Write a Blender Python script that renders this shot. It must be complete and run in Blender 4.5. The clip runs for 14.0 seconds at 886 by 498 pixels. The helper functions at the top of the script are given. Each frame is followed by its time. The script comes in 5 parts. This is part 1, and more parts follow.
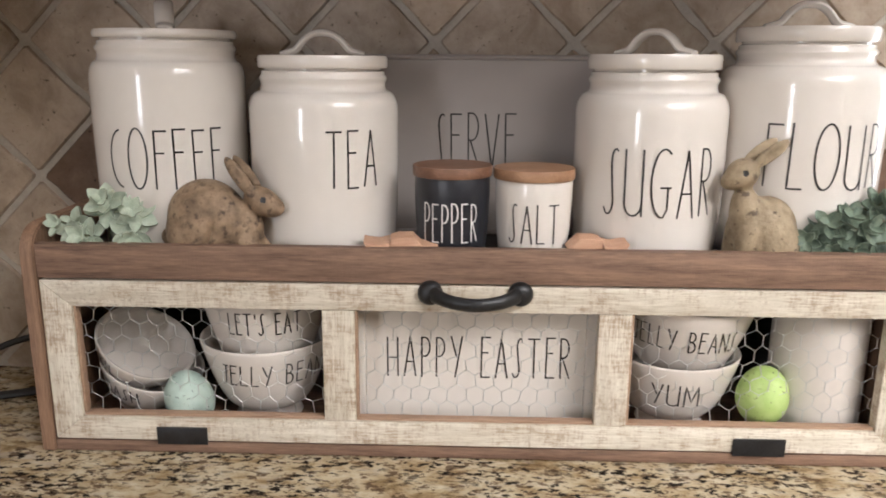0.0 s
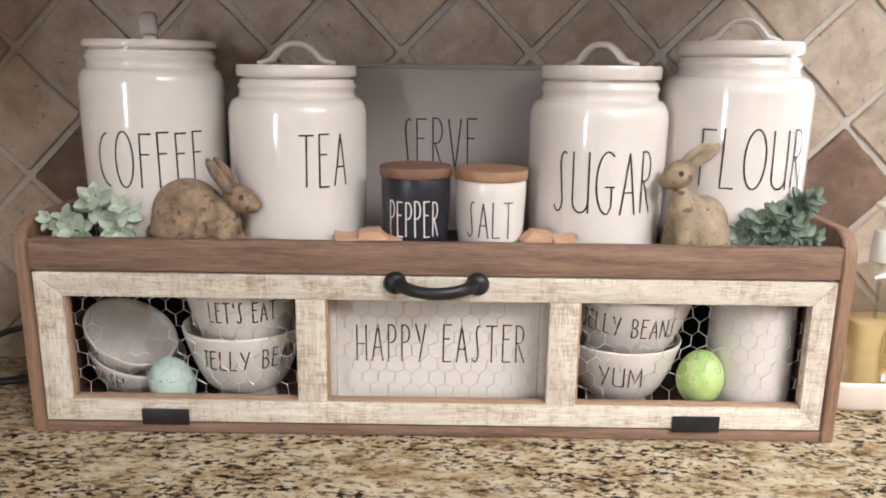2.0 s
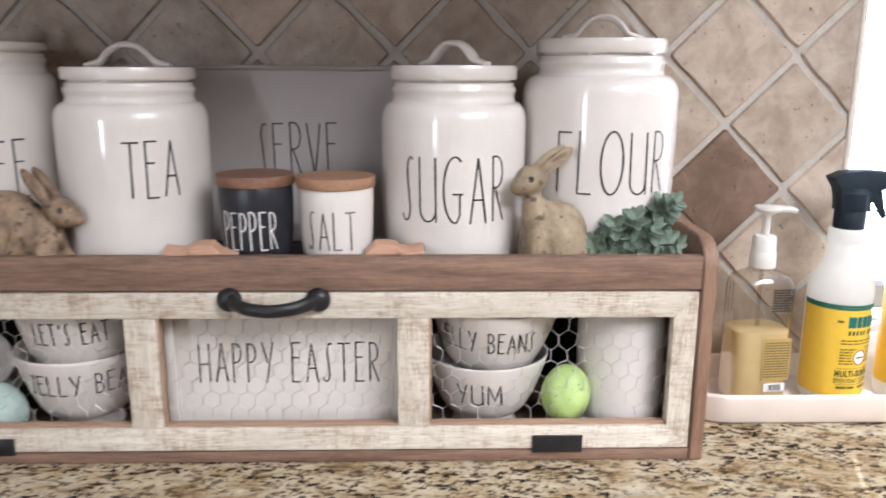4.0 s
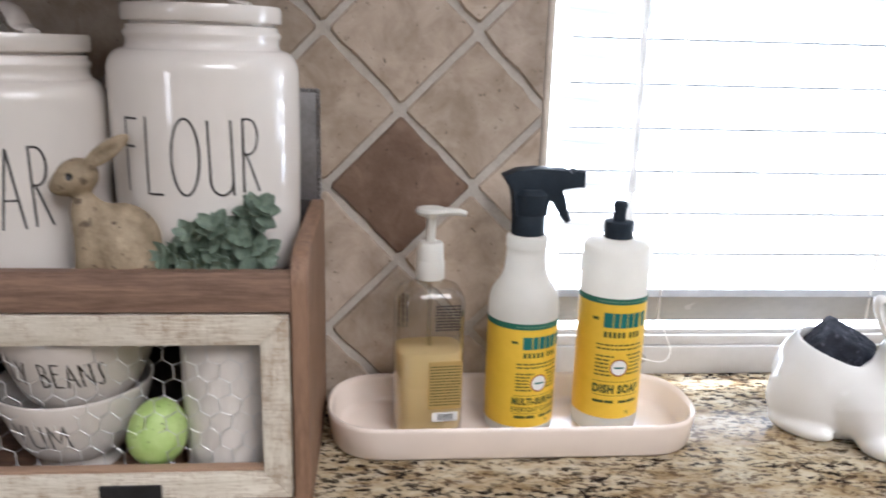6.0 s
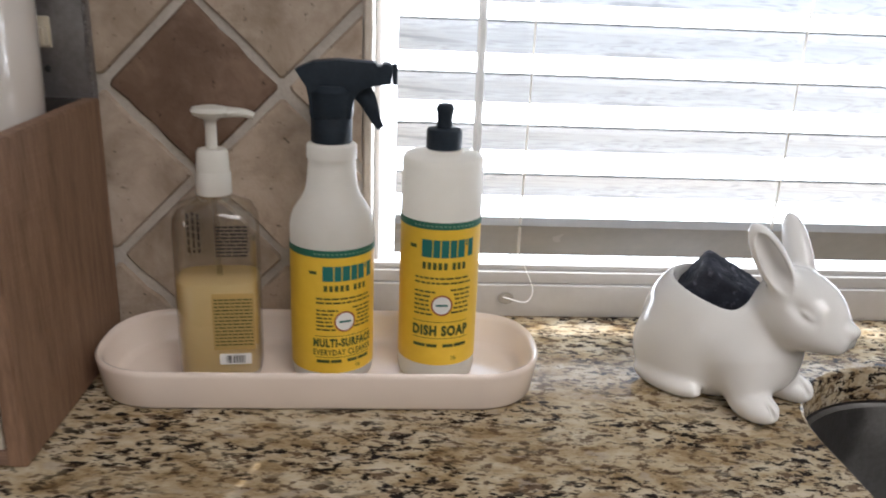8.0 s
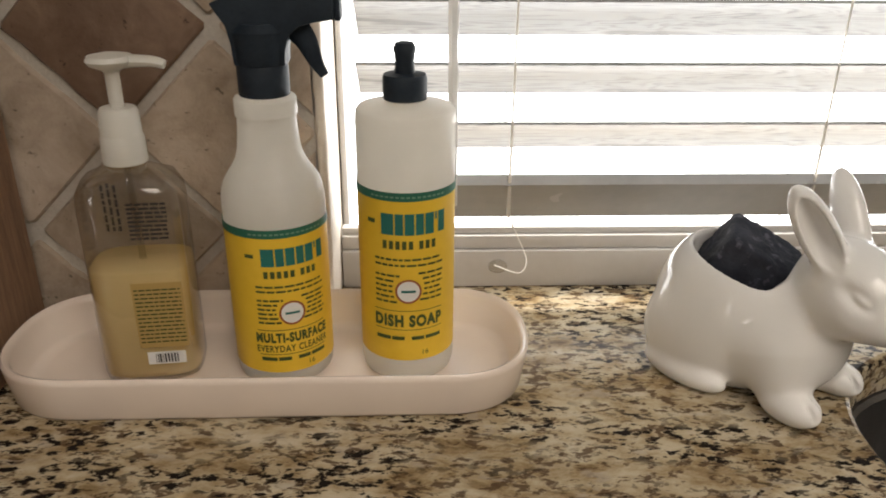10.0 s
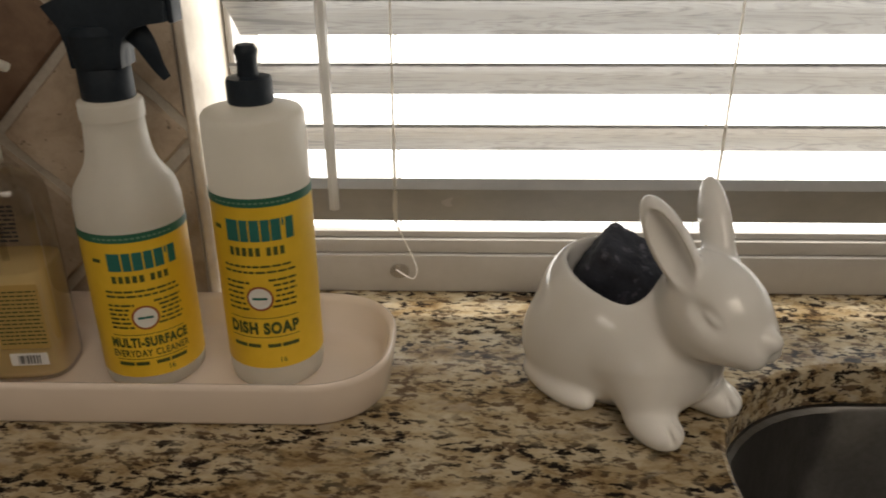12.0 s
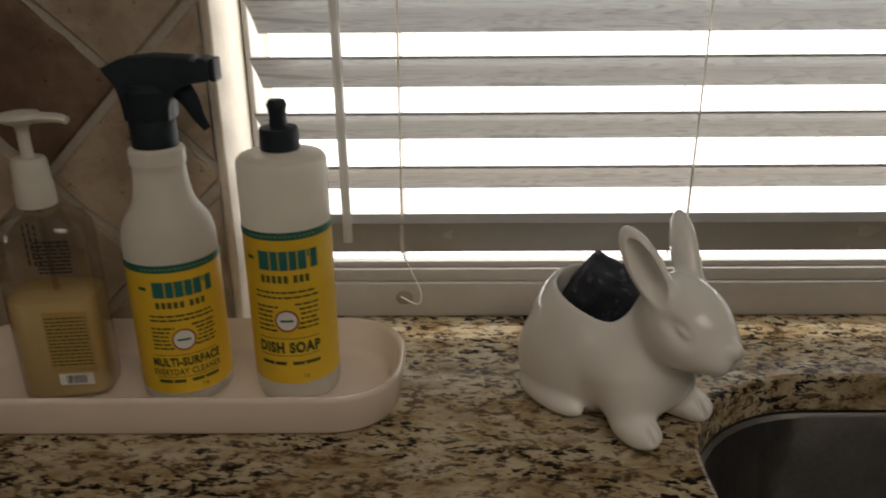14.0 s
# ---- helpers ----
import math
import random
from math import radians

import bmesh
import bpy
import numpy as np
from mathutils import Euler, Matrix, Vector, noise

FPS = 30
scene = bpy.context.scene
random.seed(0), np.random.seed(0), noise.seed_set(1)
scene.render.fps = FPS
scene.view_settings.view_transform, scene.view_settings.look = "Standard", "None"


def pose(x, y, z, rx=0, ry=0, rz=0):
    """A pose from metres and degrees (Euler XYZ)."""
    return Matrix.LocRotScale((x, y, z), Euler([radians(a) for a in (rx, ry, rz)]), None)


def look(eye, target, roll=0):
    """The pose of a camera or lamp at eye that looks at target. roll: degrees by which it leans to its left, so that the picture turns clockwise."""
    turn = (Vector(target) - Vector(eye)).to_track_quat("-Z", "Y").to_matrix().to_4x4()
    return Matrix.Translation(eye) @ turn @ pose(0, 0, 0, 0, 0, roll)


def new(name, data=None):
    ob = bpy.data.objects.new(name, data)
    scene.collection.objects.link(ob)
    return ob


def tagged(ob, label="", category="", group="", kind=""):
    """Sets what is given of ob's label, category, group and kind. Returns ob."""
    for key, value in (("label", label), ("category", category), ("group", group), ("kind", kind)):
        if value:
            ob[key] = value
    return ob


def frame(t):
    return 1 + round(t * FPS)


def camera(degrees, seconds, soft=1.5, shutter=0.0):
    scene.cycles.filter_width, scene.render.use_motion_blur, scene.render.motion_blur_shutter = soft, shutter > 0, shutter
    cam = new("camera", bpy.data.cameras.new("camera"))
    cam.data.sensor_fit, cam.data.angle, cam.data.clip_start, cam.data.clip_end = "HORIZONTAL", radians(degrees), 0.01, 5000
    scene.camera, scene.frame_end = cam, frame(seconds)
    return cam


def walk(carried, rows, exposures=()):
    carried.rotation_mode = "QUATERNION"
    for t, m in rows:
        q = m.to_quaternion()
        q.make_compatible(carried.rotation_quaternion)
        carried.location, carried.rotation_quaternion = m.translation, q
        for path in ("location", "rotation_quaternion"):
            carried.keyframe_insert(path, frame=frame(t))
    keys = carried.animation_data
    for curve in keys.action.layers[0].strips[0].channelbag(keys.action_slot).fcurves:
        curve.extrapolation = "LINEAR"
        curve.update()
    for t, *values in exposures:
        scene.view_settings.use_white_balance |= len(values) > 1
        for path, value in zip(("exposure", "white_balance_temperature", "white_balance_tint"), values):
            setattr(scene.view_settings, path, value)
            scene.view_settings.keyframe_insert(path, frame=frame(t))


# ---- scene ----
cam = camera(59.2, 14.0, soft=1.8, shutter=0.5)
PATH = [
    (0, (0.482, 0.058, 1.288), (0.424, 2.001, 0.819), 0.4),
    (0.5, (0.497, 0.035, 1.288), (0.455, 1.979, 0.823), 0.4),
    (1, (0.501, 0.014, 1.292), (0.468, 1.958, 0.821), 0.5),
    (1.5, (0.498, -0.003, 1.294), (0.469, 1.943, 0.829), 0.6),
    (2, (0.502, -0.008, 1.295), (0.491, 1.938, 0.833), 0.7),
    (2.2, (0.502, -0.01, 1.296), (0.506, 1.937, 0.838), 0.7),
    (4.3, (0.669, 0.071, 1.294), (0.738, 2.018, 0.838), 0.1),
    (4.5, (0.693, 0.106, 1.297), (0.801, 2.05, 0.84), 0.5),
    (5, (0.751, 0.149, 1.3), (0.932, 2.084, 0.825), 0.3),
    (5.5, (0.856, 0.16, 1.301), (1.06, 2.089, 0.813), 0.6),
    (6, (0.964, 0.161, 1.295), (1.135, 2.089, 0.789), 1.6),
    (6.5, (1.043, 0.161, 1.284), (1.162, 2.086, 0.758), 1.9),
    (7, (1.088, 0.167, 1.273), (1.17, 2.086, 0.715), 1.3),
    (7.5, (1.119, 0.207, 1.254), (1.228, 2.112, 0.653), 1.5),
    (8, (1.159, 0.264, 1.239), (1.298, 2.157, 0.608), 2.4),
    (8.2, (1.17, 0.281, 1.233), (1.3, 2.166, 0.576), 2.5),
    (10.3, (1.223, 0.393, 1.234), (1.295, 2.215, 0.413), 0.4),
    (10.5, (1.237, 0.397, 1.235), (1.31, 2.217, 0.41), 0.4),
    (11, (1.275, 0.406, 1.238), (1.331, 2.224, 0.406), 0.9),
    (11.5, (1.306, 0.406, 1.24), (1.289, 2.223, 0.405), 0.6),
    (12, (1.34, 0.403, 1.237), (1.285, 2.222, 0.407), -0.3),
    (12.5, (1.378, 0.398, 1.234), (1.34, 2.224, 0.419), -0.5),
    (13, (1.399, 0.384, 1.236), (1.357, 2.213, 0.426), -0.3),
    (13.5, (1.378, 0.362, 1.248), (1.329, 2.197, 0.455), -0.5),
    (14, (1.326, 0.334, 1.261), (1.312, 2.189, 0.514), -0.4),
]
walk(cam, [(t, look(eye, target, roll)) for t, eye, target, roll in PATH],
     exposures=[(0.0, 2.1, 6000, 11), (2.2, 2.27, 5850, 11), (4.3, 2.12, 5500, 12), (5.0, 2.0, 5450, 12), (5.5, 1.85, 5550, 12), (6.0, 1.4, 5650, 12), (6.5, 1.1, 5800, 12),
                (7.0, 0.92, 5850, 12), (8.2, 0.65, 6050, 12), (10.3, 0.36, 6950, 11), (11.0, -0.08, 7100, 11), (12.0, -0.33, 7400, 11), (12.5, -0.52, 7400, 11), (13.0, -0.6, 7400, 11), (13.5, -0.6, 7400, 11), (14.0, -0.83, 7300, 11)])

# ---- world and lights ----
world = bpy.data.worlds.new("sky")
scene.world = world
world.use_nodes = True
wn = world.node_tree.nodes
sky = wn.new("ShaderNodeTexSky")
sky.sky_type = "NISHITA"
sky.sun_disc = False
sky.sun_elevation = radians(64)
sky.sun_rotation = radians(20)
world.node_tree.links.new(sky.outputs[0], wn["Background"].inputs[0])
wn["Background"].inputs[1].default_value = 0.12

sun = new("sun", bpy.data.lights.new("sun", "SUN"))
sun.data.energy, sun.data.angle, sun.data.color = 2.5, radians(0.5), (1.0, 0.95, 0.88)
sun.matrix_world = look((0.8, 2.2, 4.8), (0.0, 0.0, 0.0))


def area_lamp(name, eye, target, w, h, watts, colour):
    ob = new(name, bpy.data.lights.new(name, "AREA"))
    ob.data.shape, ob.data.size, ob.data.size_y = "RECTANGLE", w, h
    ob.data.energy, ob.data.color = watts, colour
    ob.matrix_world = look(eye, target)
    return ob


area_lamp("kitchen_window_daylight", (1.85, 1.12, 1.5), (1.85, 0.0, 1.3), 1.3, 1.0, 17.0, (0.95, 0.98, 1.0))
area_lamp("side_window_daylight", (-1.3, -2.5, 1.55), (0.2, 0.5, 1.1), 0.35, 1.2, 6.0, (1.0, 0.97, 0.94))
# Unseen warm lamp, added as fill for the fronts of crate and bottles.
area_lamp("unseen_ceiling_fill", (1.60, -0.55, 2.44), (1.05, 0.34, 0.8), 1.3, 1.3, 9.0, (1.0, 0.92, 0.83)).data.spread = radians(84)


# ---- materials ----
def node_mat(name):
    m = bpy.data.materials.new(name)
    m.use_nodes = True
    nt = m.node_tree
    return m, nt, nt.nodes["Principled BSDF"]


def coords(nt, stretch=(1, 1, 1), turn=(0, 0, 0), kind="Object"):
    tc, mp = nt.nodes.new("ShaderNodeTexCoord"), nt.nodes.new("ShaderNodeMapping")
    mp.inputs["Scale"].default_value = stretch
    mp.inputs["Rotation"].default_value = [radians(a) for a in turn]
    nt.links.new(tc.outputs[kind], mp.inputs["Vector"])
    return mp.outputs["Vector"]


def noise_tex(nt, vec, scale, detail=4.0, rough=0.6, dist=0.0):
    n = nt.nodes.new("ShaderNodeTexNoise")
    n.inputs["Scale"].default_value, n.inputs["Detail"].default_value = scale, detail
    n.inputs["Roughness"].default_value, n.inputs["Distortion"].default_value = rough, dist
    nt.links.new(vec, n.inputs["Vector"])
    return n.outputs["Fac"]


def ramp(nt, fac, stops):
    r = nt.nodes.new("ShaderNodeValToRGB")
    while len(r.color_ramp.elements) < len(stops):
        r.color_ramp.elements.new(0.5)
    for e, (p, c) in zip(r.color_ramp.elements, stops):
        e.position, e.color = p, (*c, 1) if len(c) == 3 else c
    nt.links.new(fac, r.inputs["Fac"])
    return r.outputs["Color"]


def grey(v):
    return (v, v, v)


def mixed(nt, fac, a, b, mode="MIX"):
    m = nt.nodes.new("ShaderNodeMix")
    m.data_type, m.blend_type = "RGBA", mode
    for sock, v in ((m.inputs[0], fac), (m.inputs[6], a), (m.inputs[7], b)):
        if isinstance(v, (int, float)):
            sock.default_value = v
        elif isinstance(v, tuple):
            sock.default_value = (*v, 1)
        else:
            nt.links.new(v, sock)
    return m.outputs[2]


def bump(nt, bsdf, height, strength, dist=0.002):
    b = nt.nodes.new("ShaderNodeBump")
    b.inputs["Strength"].default_value, b.inputs["Distance"].default_value = strength, dist
    nt.links.new(height, b.inputs["Height"])
    nt.links.new(b.outputs["Normal"], bsdf.inputs["Normal"])


def surface(name, c1, c2, scale=40.0, rough=0.5, bumps=0.1, metal=0.0, stretch=(1, 1, 1), fine=6.0, coat=0.0):
    """A surface with variation at two scales, a little uneven gloss and fine relief."""
    m, nt, p = node_mat(name)
    v = coords(nt, stretch)
    big, small = noise_tex(nt, v, scale, 3), noise_tex(nt, v, scale * fine, 4)
    both = mixed(nt, 0.4, big, small)
    nt.links.new(ramp(nt, both, [(0.32, c1), (0.68, c2)]), p.inputs["Base Color"])
    nt.links.new(ramp(nt, big, [(0.3, grey(max(rough - 0.06, 0.03))), (0.7, grey(min(rough + 0.08, 1)))]), p.inputs["Roughness"])
    p.inputs["Metallic"].default_value = metal
    p.inputs["Coat Weight"].default_value = coat
    if bumps:
        bump(nt, p, small, bumps)
    return m


def ceramic(name, c, rough=0.14, dim=0.94):
    """Glazed stoneware: faint tone drift and slightly wavy glaze."""
    m, nt, p = node_mat(name)
    v = coords(nt)
    big, fine = noise_tex(nt, v, 14, 3), noise_tex(nt, v, 220, 3)
    nt.links.new(ramp(nt, big, [(0.3, tuple(x * dim for x in c)), (0.7, c)]), p.inputs["Base Color"])
    nt.links.new(ramp(nt, fine, [(0.3, grey(rough)), (0.8, grey(rough + 0.04))]), p.inputs["Roughness"])
    bump(nt, p, noise_tex(nt, v, 30, 2), 0.06, 0.003)
    return m


def speckled(name, base, base2, spot, amount, scale=260.0, rough=0.45, relief=0.25, edge=0.05):
    """A painted body with dark flecks and worn patches."""
    m, nt, p = node_mat(name)
    v = coords(nt)
    tone = ramp(nt, noise_tex(nt, v, 45, 4), [(0.35, base), (0.65, base2)])
    fleck = ramp(nt, noise_tex(nt, v, scale, 3, 0.55), [(amount, grey(0)), (amount + edge, grey(1))])
    nt.links.new(mixed(nt, fleck, tone, spot), p.inputs["Base Color"])
    p.inputs["Roughness"].default_value = rough
    bump(nt, p, noise_tex(nt, v, 160, 5), relief, 0.002)
    return m


def wood(name, dark, light, grain, across, rough=0.6, wear=None):
    """Wood with the grain along one axis; wear: (colour, amount) of paint rubbed off along the grain."""
    m, nt, p = node_mat(name)
    g = {"x": (1, 14, 14), "y": (14, 1, 14), "z": (14, 14, 1)}
    v, w = coords(nt, g[grain]), coords(nt, g[across])
    broad, fine, saw = noise_tex(nt, v, 9, 4, 0.6, 0.6), noise_tex(nt, v, 55, 4, 0.7), noise_tex(nt, w, 34, 3, 0.7)
    col = ramp(nt, mixed(nt, 0.5, broad, fine), [(0.33, dark), (0.67, light)])
    relief = mixed(nt, 0.5, fine, saw)
    if wear:
        rub = mixed(nt, 0.5, mixed(nt, 0.4, fine, saw), noise_tex(nt, coords(nt), 42, 6, 0.75))
        mask = ramp(nt, rub, [(wear[1], grey(0)), (wear[1] + 0.13, grey(1))])
        col = mixed(nt, mask, wear[0], col)
        flake = mixed(nt, 0.5, noise_tex(nt, coords(nt, (1, 1, 1), (0, 0, 40)), 300, 4, 0.7), fine)
        zone = noise_tex(nt, coords(nt), 13, 3, 0.6)
        bare = mixed(nt, 1.0, ramp(nt, flake, [(0.52, grey(0)), (0.60, grey(1))]), ramp(nt, zone, [(0.50, grey(0)), (0.66, grey(0.7))]), "MULTIPLY")
        col = mixed(nt, bare, col, tuple(x * 0.7 for x in wear[0]))
    nt.links.new(col, p.inputs["Base Color"])
    p.inputs["Roughness"].default_value = rough
    bump(nt, p, relief, 0.35, 0.002)
    return m


def granite_mat():
    """Polished beige granite: cream and tan clouds, grey quartz, brown and black flecks drawn out along x."""
    m, nt, p = node_mat("polished_granite")
    v = coords(nt, (0.55, 1.0, 1.0), (0, 0, 18))
    cloud = ramp(nt, noise_tex(nt, v, 48, 6, 0.68, 0.3), [(0.30, (0.15, 0.095, 0.045)), (0.41, (0.30, 0.215, 0.115)), (0.54, (0.46, 0.375, 0.25)), (0.72, (0.57, 0.505, 0.385))])
    quartz = ramp(nt, noise_tex(nt, v, 62, 3, 0.5, 0.4), [(0.58, grey(0)), (0.66, grey(0.4))])
    col = mixed(nt, quartz, cloud, (0.40, 0.36, 0.31))
    brown = ramp(nt, noise_tex(nt, v, 150, 4, 0.6, 0.3), [(0.54, grey(0)), (0.60, grey(0.85))])
    col = mixed(nt, brown, col, (0.085, 0.05, 0.028))
    where = ramp(nt, noise_tex(nt, v, 17, 3, 0.6, 0.5), [(0.36, grey(0.0)), (0.52, grey(1))])
    black = ramp(nt, noise_tex(nt, v, 185, 4, 0.6, 0.2), [(0.525, grey(0)), (0.58, grey(1))])
    both = mixed(nt, 1.0, where, black, "MULTIPLY")
    col = mixed(nt, both, col, (0.018, 0.014, 0.012))
    nt.links.new(col, p.inputs["Base Color"])
    nt.links.new(ramp(nt, noise_tex(nt, v, 90, 3), [(0.3, grey(0.15)), (0.7, grey(0.24))]), p.inputs["Roughness"])
    p.inputs["Specular IOR Level"].default_value = 0.04
    bump(nt, p, noise_tex(nt, v, 70, 2), 0.03, 0.001)
    return m


def tile_mat(name, c1, c2, c3):
    """Tumbled travertine; each tile has its own tone."""
    m, nt, p = node_mat(name)
    v = coords(nt)
    info = nt.nodes.new("ShaderNodeObjectInfo")
    shift = nt.nodes.new("ShaderNodeVectorMath")
    shift.operation = "MULTIPLY_ADD"
    shift.inputs[1].default_value = (1, 1, 1)
    comb = nt.nodes.new("ShaderNodeCombineXYZ")
    for s in ("X", "Y", "Z"):
        mul = nt.nodes.new("ShaderNodeMath")
        mul.operation = "MULTIPLY"
        mul.inputs[1].default_value = {"X": 7.0, "Y": 13.0, "Z": 29.0}[s]
        nt.links.new(info.outputs["Random"], mul.inputs[0])
        nt.links.new(mul.outputs[0], comb.inputs[s])
    nt.links.new(v, shift.inputs[0])
    nt.links.new(comb.outputs[0], shift.inputs[2])
    u = shift.outputs[0]
    tone = ramp(nt, noise_tex(nt, u, 24, 5, 0.65, 0.4), [(0.30, c1), (0.52, c2), (0.72, c3)])
    own = ramp(nt, info.outputs["Random"], [(0.0, (0.78, 0.76, 0.74)), (0.5, (1.0, 0.97, 0.94)), (1.0, (0.90, 0.90, 0.92))])
    col = mixed(nt, 1.0, tone, own, "MULTIPLY")
    pits = ramp(nt, noise_tex(nt, u, 150, 4, 0.6), [(0.28, grey(1)), (0.36, grey(0))])
    col = mixed(nt, pits, col, tuple(x * 0.45 for x in c1))
    nt.links.new(col, p.inputs["Base Color"])
    p.inputs["Roughness"].default_value = 0.62
    bump(nt, p, mixed(nt, 0.5, noise_tex(nt, u, 60, 6, 0.7), noise_tex(nt, u, 200, 4)), 0.45, 0.003)
    return m


def milky(name, c, through_amount=0.45, rough=0.35):
    """Translucent plastic: part of the light goes through the wall."""
    m, nt, p = node_mat(name)
    v = coords(nt)
    tone = ramp(nt, noise_tex(nt, v, 30, 3), [(0.3, tuple(x * 0.95 for x in c)), (0.7, c)])
    nt.links.new(tone, p.inputs["Base Color"])
    p.inputs["Roughness"].default_value = rough
    tr, mx = nt.nodes.new("ShaderNodeBsdfTranslucent"), nt.nodes.new("ShaderNodeMixShader")
    nt.links.new(tone, tr.inputs["Color"])
    mx.inputs[0].default_value = through_amount
    nt.links.new(p.outputs[0], mx.inputs[1])
    nt.links.new(tr.outputs[0], mx.inputs[2])
    nt.links.new(mx.outputs[0], nt.nodes["Material Output"].inputs["Surface"])
    return m


def clear(name, c, rough=0.05):
    """Thin clear plastic: mostly see-through, glossier at grazing angles."""
    m, nt, p = node_mat(name)
    tr, gl, mx = nt.nodes.new("ShaderNodeBsdfTransparent"), nt.nodes.new("ShaderNodeBsdfGlossy"), nt.nodes.new("ShaderNodeMixShader")
    tr.inputs["Color"].default_value = (*c, 1)
    gl.inputs["Roughness"].default_value = rough
    lw, pw = nt.nodes.new("ShaderNodeLayerWeight"), nt.nodes.new("ShaderNodeMath")
    pw.operation, pw.inputs[1].default_value = "POWER", 1.7
    nt.links.new(lw.outputs["Facing"], pw.inputs[0])
    gain = nt.nodes.new("ShaderNodeMath")
    gain.operation, gain.inputs[1].default_value, gain.inputs[2].default_value = "MULTIPLY_ADD", 0.75, 0.06
    nt.links.new(pw.outputs[0], gain.inputs[0])
    nt.links.new(gain.outputs[0], mx.inputs[0])
    nt.links.new(tr.outputs[0], mx.inputs[1])
    nt.links.new(gl.outputs[0], mx.inputs[2])
    nt.links.new(mx.outputs[0], nt.nodes["Material Output"].inputs["Surface"])
    return m


def flat_ink(name, c, rough=0.5):
    return surface(name, tuple(x * 0.9 for x in c), c, 60, rough, 0.0)


GRANITE = granite_mat()
TILE = tile_mat("travertine", (0.31, 0.245, 0.18), (0.46, 0.38, 0.30), (0.57, 0.50, 0.415))
TILE_DARK = tile_mat("dark_travertine", (0.11, 0.064, 0.041), (0.165, 0.104, 0.071), (0.24, 0.162, 0.114))
GROUT = surface("grout", (0.40, 0.36, 0.31), (0.54, 0.50, 0.44), 50, 0.9, 0.5)
PLASTER = surface("wall_paint", (0.60, 0.53, 0.44), (0.66, 0.59, 0.50), 6, 0.85, 0.08)
JAMB = surface("jamb_stone", (0.60, 0.52, 0.42), (0.74, 0.67, 0.58), 22, 0.6, 0.2)
CEIL = surface("ceiling_paint", (0.78, 0.77, 0.75), (0.84, 0.83, 0.81), 8, 0.9, 0.1)
FLOOR = surface("floor_tile", (0.28, 0.21, 0.15), (0.40, 0.31, 0.23), 7, 0.4, 0.05)
BASE = surface("cabinet_paint", (0.20, 0.12, 0.07), (0.27, 0.17, 0.10), 9, 0.45, 0.05)
BROWN = wood("brown_wood", (0.085, 0.046, 0.030), (0.30, 0.185, 0.125), "x", "z", 0.64)
SIDEWOOD = wood("side_board_wood", (0.13, 0.070, 0.041), (0.33, 0.20, 0.125), "z", "y", 0.6)
WHITE_X = wood("whitewashed_rail", (0.47, 0.41, 0.315), (0.76, 0.71, 0.61), "x", "z", 0.7, ((0.33, 0.235, 0.155), 0.38))
WHITE_Z = wood("whitewashed_stile", (0.47, 0.41, 0.315), (0.76, 0.71, 0.61), "z", "x", 0.7, ((0.33, 0.235, 0.155), 0.39))
RAW = wood("raw_edge_wood", (0.27, 0.165, 0.105), (0.44, 0.295, 0.20), "x", "z", 0.7)
INSIDE = surface("near_black_inside", (0.018, 0.015, 0.014), (0.035, 0.028, 0.024), 20, 0.7, 0.1)
IRON = surface("black_iron", (0.012, 0.012, 0.013), (0.028, 0.028, 0.030), 70, 0.38, 0.15, 0.3)
WIRE = surface("galvanised_wire", (0.42, 0.42, 0.41), (0.66, 0.66, 0.65), 90, 0.42, 0.0, 0.6)
CERAMIC = ceramic("cream_glaze", (0.73, 0.68, 0.625), 0.09)
CERAMIC_W = ceramic("white_glaze", (0.83, 0.815, 0.79), 0.05)
PLATTER = ceramic("matte_grey_glaze", (0.36, 0.325, 0.305), 0.36)
BOWL = ceramic("bowl_glaze", (0.67, 0.62, 0.57), 0.18)
TRAY = ceramic("blush_tray_glaze", (0.80, 0.695, 0.605), 0.16)
BLACKCER = surface("black_glaze", (0.012, 0.013, 0.018), (0.022, 0.023, 0.030), 30, 0.35, 0.03)
INK = flat_ink("black_lettering", (0.03, 0.028, 0.028), 0.4)
CHALK = flat_ink("white_lettering", (0.78, 0.76, 0.73), 0.5)
LIDWOOD = wood("acacia_lid", (0.13, 0.062, 0.036), (0.25, 0.13, 0.08), "x", "y", 0.45)
LIDWOOD2 = wood("bamboo_lid", (0.25, 0.13, 0.07), (0.42, 0.245, 0.14), "x", "y", 0.45)
SCOOP = wood("scoop_wood", (0.42, 0.235, 0.145), (0.60, 0.38, 0.26), "x", "y", 0.55)
RABBIT_B = speckled("brown_aged_rabbit", (0.15, 0.10, 0.06), (0.35, 0.245, 0.155), (0.07, 0.045, 0.028), 0.54, 120, 0.62, 0.7, 0.16)
RABBIT_C = speckled("tan_aged_rabbit", (0.21, 0.157, 0.094), (0.39, 0.305, 0.20), (0.12, 0.085, 0.055), 0.635, 110, 0.65, 0.7, 0.05)
EGG_B = speckled("mint_egg_shell", (0.36, 0.46, 0.41), (0.46, 0.56, 0.50), (0.06, 0.07, 0.06), 0.645, 330, 0.55, 0.12)
EGG_G = speckled("lime_egg_shell", (0.36, 0.50, 0.15), (0.47, 0.60, 0.23), (0.06, 0.07, 0.03), 0.645, 330, 0.55, 0.12)
LEAF = surface("dusty_green_leaf", (0.34, 0.41, 0.31), (0.56, 0.62, 0.51), 60, 0.6, 0.15)
